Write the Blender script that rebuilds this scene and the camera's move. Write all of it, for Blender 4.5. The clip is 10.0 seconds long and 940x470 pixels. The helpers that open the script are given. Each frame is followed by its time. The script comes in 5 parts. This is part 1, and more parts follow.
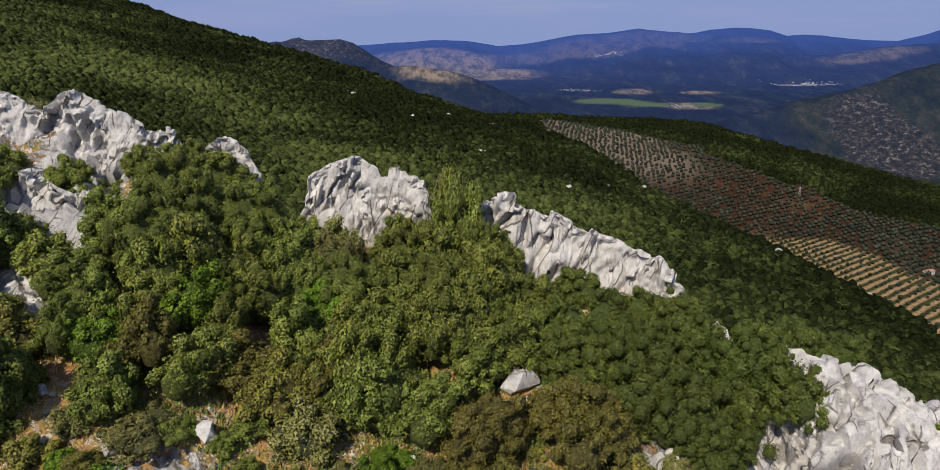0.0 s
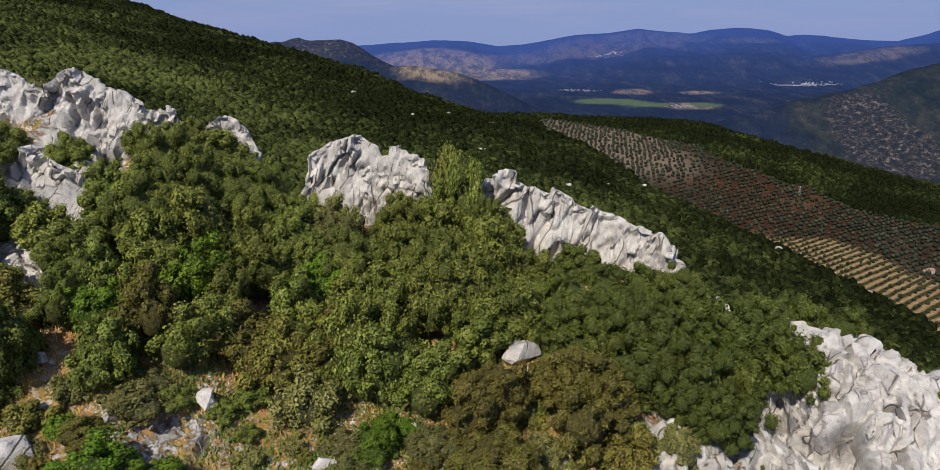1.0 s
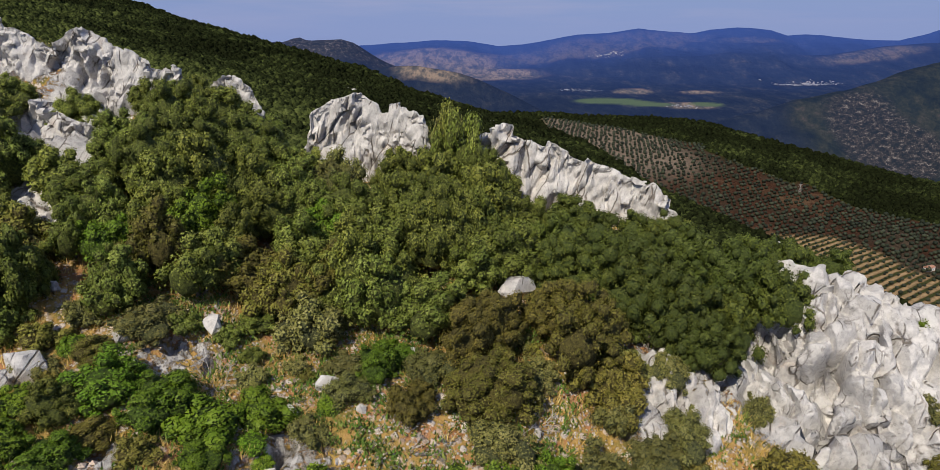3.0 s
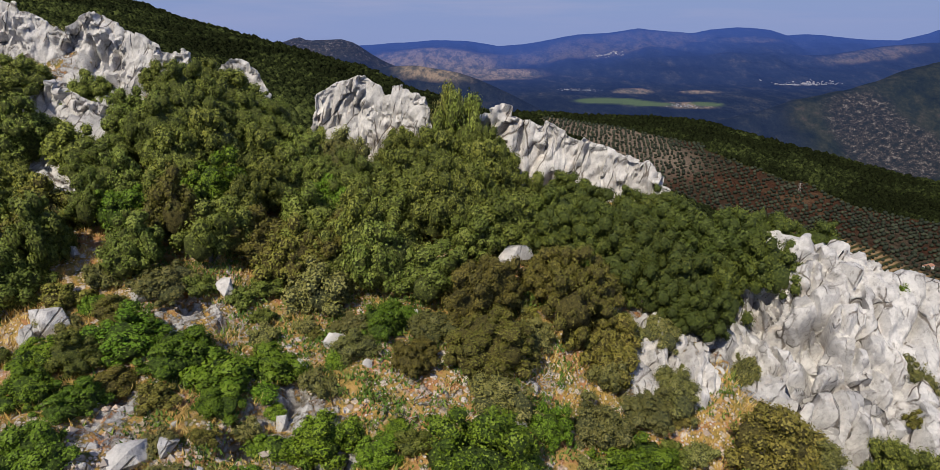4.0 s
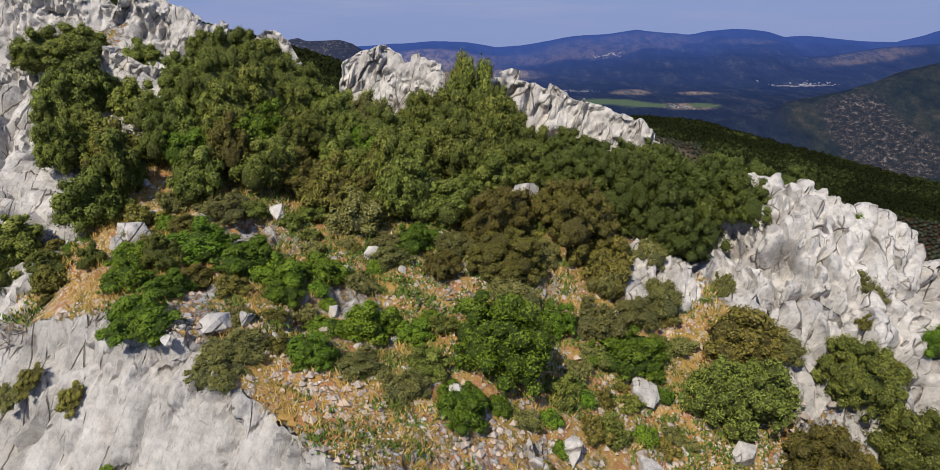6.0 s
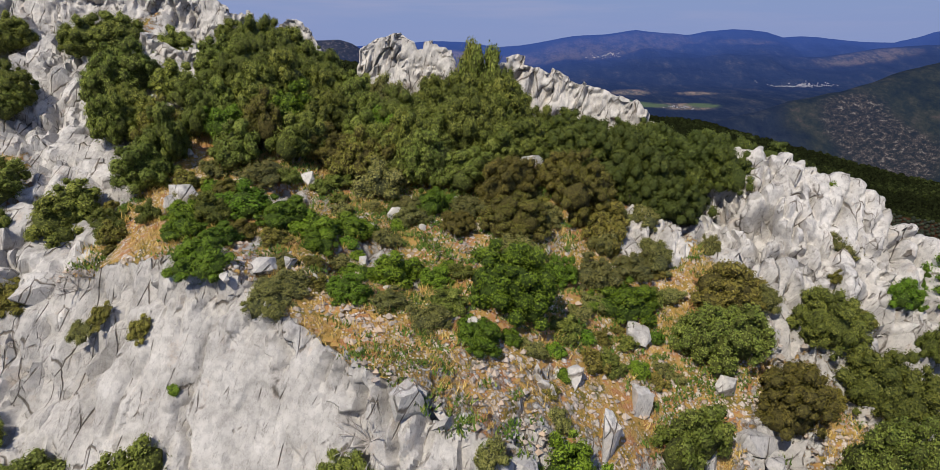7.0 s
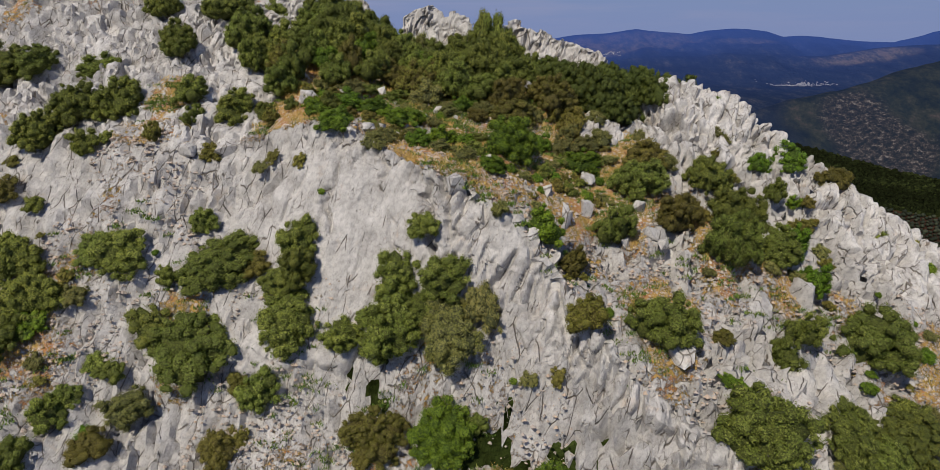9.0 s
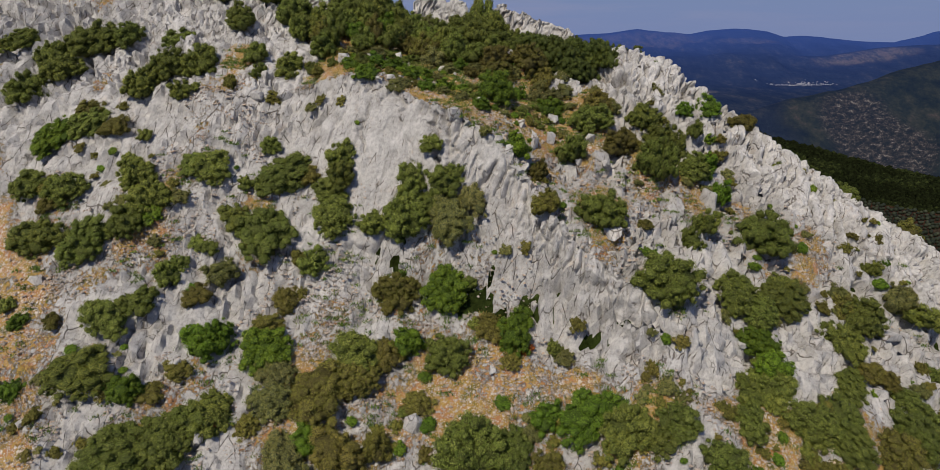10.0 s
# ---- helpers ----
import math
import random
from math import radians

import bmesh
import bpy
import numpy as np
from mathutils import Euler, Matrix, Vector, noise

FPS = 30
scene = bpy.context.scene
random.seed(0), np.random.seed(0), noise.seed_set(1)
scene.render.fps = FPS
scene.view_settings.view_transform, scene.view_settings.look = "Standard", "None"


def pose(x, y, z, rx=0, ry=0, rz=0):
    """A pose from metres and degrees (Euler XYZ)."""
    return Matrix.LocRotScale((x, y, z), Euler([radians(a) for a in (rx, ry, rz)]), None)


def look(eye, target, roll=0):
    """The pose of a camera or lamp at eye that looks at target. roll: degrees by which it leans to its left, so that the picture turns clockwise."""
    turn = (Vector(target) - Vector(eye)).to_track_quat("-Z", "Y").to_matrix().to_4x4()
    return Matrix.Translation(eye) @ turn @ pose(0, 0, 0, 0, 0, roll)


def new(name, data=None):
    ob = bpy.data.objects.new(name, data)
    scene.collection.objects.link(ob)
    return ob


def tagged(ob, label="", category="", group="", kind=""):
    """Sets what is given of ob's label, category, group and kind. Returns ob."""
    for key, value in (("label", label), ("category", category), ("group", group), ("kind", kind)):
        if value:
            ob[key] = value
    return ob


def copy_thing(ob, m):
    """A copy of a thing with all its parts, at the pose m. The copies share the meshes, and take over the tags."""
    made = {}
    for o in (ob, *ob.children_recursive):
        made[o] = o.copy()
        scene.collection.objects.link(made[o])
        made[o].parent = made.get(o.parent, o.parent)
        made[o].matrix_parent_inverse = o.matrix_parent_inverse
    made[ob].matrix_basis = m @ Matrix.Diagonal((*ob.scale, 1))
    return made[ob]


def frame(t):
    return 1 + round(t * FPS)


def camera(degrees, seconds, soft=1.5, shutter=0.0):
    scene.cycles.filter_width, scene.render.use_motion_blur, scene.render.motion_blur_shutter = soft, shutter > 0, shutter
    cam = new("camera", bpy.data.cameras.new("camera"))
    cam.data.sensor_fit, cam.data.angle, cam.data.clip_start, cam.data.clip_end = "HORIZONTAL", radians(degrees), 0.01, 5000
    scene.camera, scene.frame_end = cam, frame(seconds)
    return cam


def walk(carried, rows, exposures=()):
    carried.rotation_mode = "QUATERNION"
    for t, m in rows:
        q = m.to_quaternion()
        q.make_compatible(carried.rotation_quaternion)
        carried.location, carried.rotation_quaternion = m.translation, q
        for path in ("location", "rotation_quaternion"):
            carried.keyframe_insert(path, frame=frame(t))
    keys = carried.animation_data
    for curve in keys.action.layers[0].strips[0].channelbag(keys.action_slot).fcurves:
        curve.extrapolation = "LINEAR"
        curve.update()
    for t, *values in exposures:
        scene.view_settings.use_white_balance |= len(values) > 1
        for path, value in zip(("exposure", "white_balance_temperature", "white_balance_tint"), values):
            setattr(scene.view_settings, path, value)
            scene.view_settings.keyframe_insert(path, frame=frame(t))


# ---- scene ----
cam = camera(70.0, 10.0, soft=0.55)
ROWS = [
    (0.0, 0.00, 0.00, 0.00, 0.00, -16.52, 0.00),
    (0.5, -0.03, -0.14, -0.60, 0.00, -16.50, 0.00),
    (1.0, -0.04, -0.30, -1.26, 0.00, -16.49, 0.01),
    (1.5, 0.00, -0.52, -1.85, 0.07, -16.49, 0.05),
    (2.0, 0.07, -0.93, -2.48, 0.10, -16.49, 0.06),
    (2.5, 0.12, -1.39, -3.08, 0.07, -16.47, 0.05),
    (4.0, 0.10, -3.67, -4.59, 0.07, -16.46, 0.07),
    (4.5, -0.01, -4.63, -5.05, 0.06, -16.45, 0.06),
    (5.0, -0.23, -5.96, -5.59, 0.01, -16.44, 0.03),
    (5.5, -0.50, -7.44, -6.05, -0.06, -16.38, 0.01),
    (7.0, -1.54, -13.19, -7.31, -0.22, -16.34, -0.10),
    (7.5, -1.87, -16.03, -7.82, -0.25, -16.36, -0.13),
    (8.0, -2.27, -21.05, -8.56, -0.21, -16.39, -0.15),
    (8.5, -2.52, -26.36, -9.30, -0.16, -16.36, -0.17),
    (9.0, -2.78, -35.72, -10.21, -0.16, -16.40, -0.20),
    (9.5, -2.66, -45.80, -11.36, -0.08, -16.38, -0.22),
    (10.0, -2.16, -55.29, -12.66, -0.05, -16.39, -0.25),
]
walk(cam, [(t, pose(x, y, z, 90 + pitch, 0, yaw) @ pose(0, 0, 0, 0, 0, -roll)) for t, x, y, z, yaw, pitch, roll in ROWS], [(0.0, 0.0), (5.5, 0.0), (7.0, -0.05), (8.5, -0.23), (9.0, -0.34), (9.5, -0.43), (10.0, -0.47)])

# ---- sky and sun ----
SUN_EL, SUN_AZ = 46.0, 206.0      # height, and compass bearing with +y as north
world = bpy.data.worlds.new("sky")
scene.world = world
world.use_nodes = True
wn = world.node_tree.nodes
sky = wn.new("ShaderNodeTexSky")
sky.sky_type, sky.sun_disc = "NISHITA", False
sky.sun_elevation, sky.sun_rotation = radians(SUN_EL), radians(SUN_AZ)
sky.altitude, sky.air_density, sky.dust_density, sky.ozone_density = 300, 1.0, 0.2, 4.0
wn["Background"].inputs[1].default_value = 0.083
way = wn.new("ShaderNodeTexCoord").outputs["Generated"]
flat_way = wn.new("ShaderNodeMapping")
flat_way.inputs["Scale"].default_value = (2.2, 2.2, 26.0)
world.node_tree.links.new(way, flat_way.inputs["Vector"])
puffs = wn.new("ShaderNodeTexNoise")
for key, v in (("Scale", 1.3), ("Detail", 7.0), ("Roughness", 0.6)):
    puffs.inputs[key].default_value = v
world.node_tree.links.new(flat_way.outputs[0], puffs.inputs["Vector"])
rise = wn.new("ShaderNodeSeparateXYZ")
world.node_tree.links.new(way, rise.inputs[0])


def sky_ramp(fac, stops):
    r = wn.new("ShaderNodeValToRGB")
    for e, (p, v) in zip(r.color_ramp.elements, stops):
        e.position, e.color = p, (v, v, v, 1)
    world.node_tree.links.new(fac, r.inputs[0])
    return r.outputs[0]


def sky_mix(fac, a, colour):
    m = wn.new("ShaderNodeMix")
    m.data_type = "RGBA"
    if isinstance(fac, float):
        m.inputs[0].default_value = fac
    else:
        world.node_tree.links.new(fac, m.inputs[0])
    m.inputs[7].default_value = (*colour, 1)
    world.node_tree.links.new(a, m.inputs[6])
    return m.outputs[2]


air = sky_mix(0.72, sky.outputs[0], (2.0, 3.0, 6.3))
air = sky_mix(sky_ramp(rise.outputs[2], [(0.02, 0.85), (0.16, 0.0)]), air, (2.9, 3.75, 6.9))      # haze over the horizon
thin = wn.new("ShaderNodeMath")
thin.operation = "MULTIPLY"
world.node_tree.links.new(sky_ramp(puffs.outputs[0], [(0.44, 0.0), (0.68, 0.55)]), thin.inputs[0])
world.node_tree.links.new(sky_ramp(rise.outputs[2], [(0.0, 0.0), (0.05, 1.0)]), thin.inputs[1])
air = sky_mix(thin.outputs[0], air, (4.6, 4.7, 6.9))      # thin cloud
world.node_tree.links.new(air, wn["Background"].inputs[0])
lamp = bpy.data.lights.new("sun", "SUN")
lamp.energy, lamp.angle, lamp.color = 4.75, radians(0.5), (1.0, 0.92, 0.79)
to_sun = Vector((math.sin(radians(SUN_AZ)) * math.cos(radians(SUN_EL)), math.cos(radians(SUN_AZ)) * math.cos(radians(SUN_EL)), math.sin(radians(SUN_EL))))
new("sun", lamp).matrix_world = look(to_sun * 100, (0, 0, 0))

# ---- the lie of the land ----
def hashed(ix, iy, iz, seed):
    h = (ix * 374761393 + iy * 668265263 + iz * 2147483647 + seed * 1442695041) & 0xFFFFFFFF
    h = ((h ^ (h >> 13)) * 1274126177) & 0xFFFFFFFF
    h = ((h ^ (h >> 16)) * 2246822519) & 0xFFFFFFFF
    return ((h ^ (h >> 15)) & 0xFFFFFF) / float(0xFFFFFF)


def value_noise(p, seed=0):
    """Smooth noise from -1 to 1 at the rows of p."""
    i = np.floor(p).astype(np.int64)
    f = p - i
    f = f * f * f * (f * (f * 6 - 15) + 10)
    out = 0
    for dx in (0, 1):
        for dy in (0, 1):
            for dz in (0, 1):
                w = (f[..., 0] if dx else 1 - f[..., 0]) * (f[..., 1] if dy else 1 - f[..., 1]) * (f[..., 2] if dz else 1 - f[..., 2])
                out = out + w * hashed(i[..., 0] + dx, i[..., 1] + dy, i[..., 2] + dz, seed)
    return out * 2 - 1


def fractal(p, octaves=4, seed=0, rough=0.5):
    out, a, s = 0, 1.0, 1.0
    for k in range(octaves):
        out = out + a * value_noise(p * s + k * 17.3, seed + k)
        a, s = a * rough, s * 2.03
    return out


def cells(p, seed=0):
    """Distance to the nearest and the second nearest of scattered points, a number of the nearest's own, and the way from it."""
    i = np.floor(p).astype(np.int64)
    d1 = np.full(p.shape[:-1], 9.0)
    d2, own, off = d1.copy(), d1.copy(), np.zeros(p.shape)
    for dx in (-1, 0, 1):
        for dy in (-1, 0, 1):
            for dz in (-1, 0, 1):
                c = i + (dx, dy, dz)
                q = p - np.stack([c[..., k] + hashed(c[..., 0], c[..., 1], c[..., 2], seed + 3 + k) for k in range(3)], -1)
                d = np.sqrt((q ** 2).sum(-1))
                near = d < d1
                d2 = np.where(near, d1, np.minimum(d2, d))
                own = np.where(near, hashed(c[..., 0], c[..., 1], c[..., 2], seed + 9), own)
                off = np.where(near[..., None], q, off)
                d1 = np.where(near, d, d1)
    return d1, d2, own, off


def ramp(a, b, v):
    t = np.clip((v - a) / (b - a), 0, 1)
    return t * t * (3 - 2 * t)


def flat3(x, y, z=0.0):
    return np.stack(np.broadcast_arrays(x, y, z), -1).astype(float)


# lines along the near mountain: x, y, z. Crest, back of the terrace, lip of the cliff, foot of the cliff, lower slope
CREST = [(-75, 46, -2), (-50, 44, -2), (-28, 40.5, -4.8), (-20, 41.5, -6.6), (-14, 40.5, -8.6), (-10, 38.6, -12.4), (-2, 37.6, -12.8), (3, 36, -13.2), (9, 34.6, -14.2), (12, 32, -14.6), (15, 26.6, -13.6), (18.5, 25.2, -14.4), (22.4, 22.9, -17.0), (25.4, 21.8, -19.2), (32, 20, -24), (42, 17, -30.5), (65, 10, -46)]
TERRACE = [(-75, 34, -13), (-50, 31, -14), (-28, 25, -13), (-16, 21.5, -14.4), (-10, 23.2, -14.9), (-5.5, 21.5, -16.2), (2, 25.5, -15), (8, 23.3, -17), (13, 20.5, -19.2), (18, 19.7, -20.2), (25, 19, -22.8), (32, 16, -28), (42, 13, -34), (65, 5, -50)]
LIP = [(-75, 24, -22), (-50, 21, -20), (-38, 18.5, -19), (-28, 15, -17.5), (-20, 16, -18), (-15, 13.6, -16.3), (-13, 13.2, -15.7), (-8, 10.5, -17.6), (-4, 7.6, -19.4), (0, 6.8, -21), (3, 5, -24.6), (7, 1.5, -30.2), (13, -0.9, -33.3), (17, -3, -36), (22, 4, -35), (31, 8, -35.5), (42, 6, -41), (65, -2, -56)]
FOOT = [(-75, 10, -36), (-50, 6, -34), (-34, 3.3, -32.2), (-25, 2.6, -35.0), (-16, 3.4, -35.2), (-10, 3.9, -34.9), (-2, 2.4, -36.2), (6.6, -0.8, -38.4), (13, -4.5, -38.5), (17, -6, -39.5), (22, -2.8, -40.4), (31, -1, -41.3), (42, -3, -47), (65, -10, -61)]


def line(knots, x, col):
    """A smooth run through the knots of a line."""
    k = np.array(knots, float)
    out = 0
    for d, w in ((-1.6, 0.2), (-0.8, 0.2), (0, 0.2), (0.8, 0.2), (1.6, 0.2)):
        out = out + w * np.interp(x + d, k[:, 0], k[:, col])
    return out


# skylines of the far ranges: x, z of the crest
RANGE_A = [(-1800, -150), (-1400, -115), (-770, -66), (-570, -49), (-250, -25), (-16, -29), (180, -62), (340, -57), (540, -25), (700, 8), (900, 20), (1090, 45), (1290, 25), (1450, 16), (1570, 41), (1760, 53), (1960, 33), (2080, 0), (2200, 8), (2440, -8), (2590, -25), (2830, -33), (2990, 8), (3100, 41), (3600, 60)]
RANGE_B = [(300, -190), (760, -165), (960, -125), (1170, -112), (1370, -118), (1550, -95), (1800, -118), (2160, -108), (2440, -64), (2750, -40), (3400, -20)]
CONE_HILL = [(-1350, -140), (-1120, -55), (-1000, -46), (-930, -20), (-900, -28), (-850, -16), (-815, -4), (-770, -22), (-710, -18), (-610, -16), (-550, -34), (-480, -78), (-400, -122), (-330, -145), (-100, -185), (40, -235), (200, -340)]
LOW_HILL = [(-900, -190), (-640, -150), (-500, -140), (-350, -122), (-225, -118), (-60, -150), (45, -185), (175, -240), (310, -310), (440, -345)]
RIGHT_HILL = [(900, -420), (990, -330), (1110, -300), (1280, -252), (1480, -210), (1560, -190), (1640, -165), (1740, -130), (1820, -108), (1930, -78), (2010, -66), (2400, -20), (3200, 20)]


def far_land(x, y):
    """The land beyond the crest: wooded flank, olive ridge, valley and ranges."""
    n1 = fractal(flat3(x / 170, y / 170), 4, 11)
    flank = -81 - 0.22 * x + 6 * n1 * ramp(60, 260, y)
    edge = np.maximum(x - np.interp(y, [290, 340, 400, 583, 760, 900], [203, 188, 160, 128, 95, 95]), (y - (765 - 0.9 * (x - 10))) * 0.75)
    flank = flank - 0.85 * np.maximum(edge, 0) ** 1.05 - 0.02 * edge.clip(-60, 0)
    olive = -219 - 0.074 * (x - 441) + 0.0445 * (y - 613) + 9 * fractal(flat3(x / 260, y / 260), 3, 23)
    olive = olive + 22 * ramp(700, 1250, y) * ramp(700, 350, x)
    back = y - np.interp(x, [100, 460, 700, 1100], [1290, 1300, 985, 600])
    olive = olive - 0.5 * np.maximum(back, 0)
    rough = fractal(flat3(x / 420, y / 420), 5, 31)
    valley = np.interp(y, [1200, 2000, 3000, 3900, 4750], [-560, -500, -315, -228, -150]) + 9 * rough
    out = np.maximum(np.maximum(flank, olive), valley)
    for knots, middle, front, behind, wild in ((RANGE_A, 4600, 0.32, 0.5, 26), (RANGE_B, 4150, 0.3, 0.5, 20), (CONE_HILL, 3300, 0.5, 0.5, 26), (LOW_HILL, 2900, 0.5, 0.5, 20), (RIGHT_HILL, 2700, 0.52, 0.6, 40)):
        k = np.array(knots, float)
        off = y - middle
        top = np.interp(x, k[:, 0], k[:, 1]) + wild * (0.25 + np.minimum(np.abs(off) / 200, 1)) * fractal(flat3(x / 190, y / 190), 5, 41, 0.55) * 0.5
        out = np.maximum(out, top - np.where(off < 0, -off * front, off * behind) * ramp(-10, 160, np.abs(off)))
    return out


def near_land(x, y):
    """The mountain under the camera, without its rocks."""
    c, t, l, f = ((line(k, x, 1), line(k, x, 2)) for k in (CREST, TERRACE, LIP, FOOT))
    ys = [f[0] - 300, f[0] - 14, f[0], l[0], t[0], c[0], c[0] + 3.0, c[0] + 400]
    zs = [f[1] - 200, f[1] - 11, f[1], l[1], t[1], c[1], c[1] - 0.6, c[1] - 330]
    z = zs[0] + 0 * y
    for k in range(len(ys) - 1):
        w = np.clip((y - ys[k]) / np.maximum(ys[k + 1] - ys[k], 0.3), 0, 1)
        z = z + (zs[k + 1] - zs[k]) * w
    return z


def land(x, y):
    x, y = np.broadcast_arrays(np.asarray(x, float), np.asarray(y, float))
    z = near_land(x, y)
    return np.where(y > 46, np.maximum(z, far_land(x, y)), np.maximum(z, -420 + 0 * z))


# ---- materials ----
def material(name, rough=0.85):
    m = bpy.data.materials.new(name)
    m.use_nodes = True
    b = m.node_tree.nodes["Principled BSDF"]
    b.inputs["Roughness"].default_value, b.inputs["Specular IOR Level"].default_value = rough, 0.25
    return m, m.node_tree.nodes, m.node_tree.links, b


def tex(nodes, links, scale, detail=4.0, rough=0.55, vector=None, warp=0.0):
    n = nodes.new("ShaderNodeTexNoise")
    for key, v in (("Scale", scale), ("Detail", detail), ("Roughness", rough), ("Distortion", warp)):
        n.inputs[key].default_value = v
    if vector is not None:
        links.new(vector, n.inputs["Vector"])
    return n.outputs[0]


def colours(nodes, links, fac, stops):
    r = nodes.new("ShaderNodeValToRGB")
    while len(r.color_ramp.elements) < len(stops):
        r.color_ramp.elements.new(0.5)
    for e, (p, c) in zip(r.color_ramp.elements, stops):
        e.position, e.color = p, (*c, 1)
    links.new(fac, r.inputs[0])
    return r.outputs[0]


def blend(nodes, links, fac, a, b, how="MIX"):
    m = nodes.new("ShaderNodeMix")
    m.data_type, m.blend_type = "RGBA", how
    for sock, v in ((m.inputs[0], fac), (m.inputs[6], a), (m.inputs[7], b)):
        if isinstance(v, (int, float)):
            sock.default_value = v
        elif isinstance(v, tuple):
            sock.default_value = (*v, 1)
        else:
            links.new(v, sock)
    return m.outputs[2]


def reckon(nodes, links, how, a, b, clamp=False):
    m = nodes.new("ShaderNodeMath")
    m.operation, m.use_clamp = how, clamp
    for sock, v in ((m.inputs[0], a), (m.inputs[1], b)):
        if isinstance(v, (int, float)):
            sock.default_value = v
        else:
            links.new(v, sock)
    return m.outputs[0]


def bump(nodes, links, bsdf, height, strength, distance):
    b = nodes.new("ShaderNodeBump")
    b.inputs["Strength"].default_value, b.inputs["Distance"].default_value = strength, distance
    links.new(height, b.inputs["Height"])
    links.new(b.outputs[0], bsdf.inputs["Normal"])


def strata(nodes, links, pos):
    """The rock's own axes: thin across its beds, long along them."""
    m = nodes.new("ShaderNodeMapping")
    m.vector_type = "TEXTURE"
    m.inputs["Rotation"].default_value = (0.1, radians(21), radians(10))
    m.inputs["Scale"].default_value = (1.0, 2.4, 3.8)
    links.new(pos, m.inputs["Vector"])
    return m.outputs[0]


def fissures(n, l, vector, scale, width, warp):
    """Broken plates: how far each stands out, and 0 in the cracks between them."""
    w = n.new("ShaderNodeTexNoise")
    w.inputs["Scale"].default_value, w.inputs["Detail"].default_value = scale * 1.6, 5
    l.new(vector, w.inputs["Vector"])
    off = n.new("ShaderNodeVectorMath")
    off.operation = "MULTIPLY_ADD"
    off.inputs[1].default_value = (warp / scale,) * 3
    l.new(w.outputs["Color"], off.inputs[0])
    l.new(vector, off.inputs[2])
    edge, own = n.new("ShaderNodeTexVoronoi"), n.new("ShaderNodeTexVoronoi")
    edge.feature = "DISTANCE_TO_EDGE"
    for v in (edge, own):
        v.inputs["Scale"].default_value = scale
        l.new(off.outputs[0], v.inputs["Vector"])
    sep = n.new("ShaderNodeSeparateColor")
    l.new(own.outputs["Color"], sep.inputs[0])
    crack = colours(n, l, edge.outputs["Distance"], [(width * 0.3, (0, 0, 0)), (width, (1, 1, 1))])
    lift = reckon(n, l, "ADD", reckon(n, l, "MULTIPLY", sep.outputs[0], 0.6), reckon(n, l, "MULTIPLY", own.outputs["Distance"], -0.5))
    return lift, crack, sep.outputs[1]


def masked(n, l, pos, scale, low, high):
    return colours(n, l, tex(n, l, scale, 4, 0.6, pos), [(low, (0, 0, 0)), (high, (1, 1, 1))])


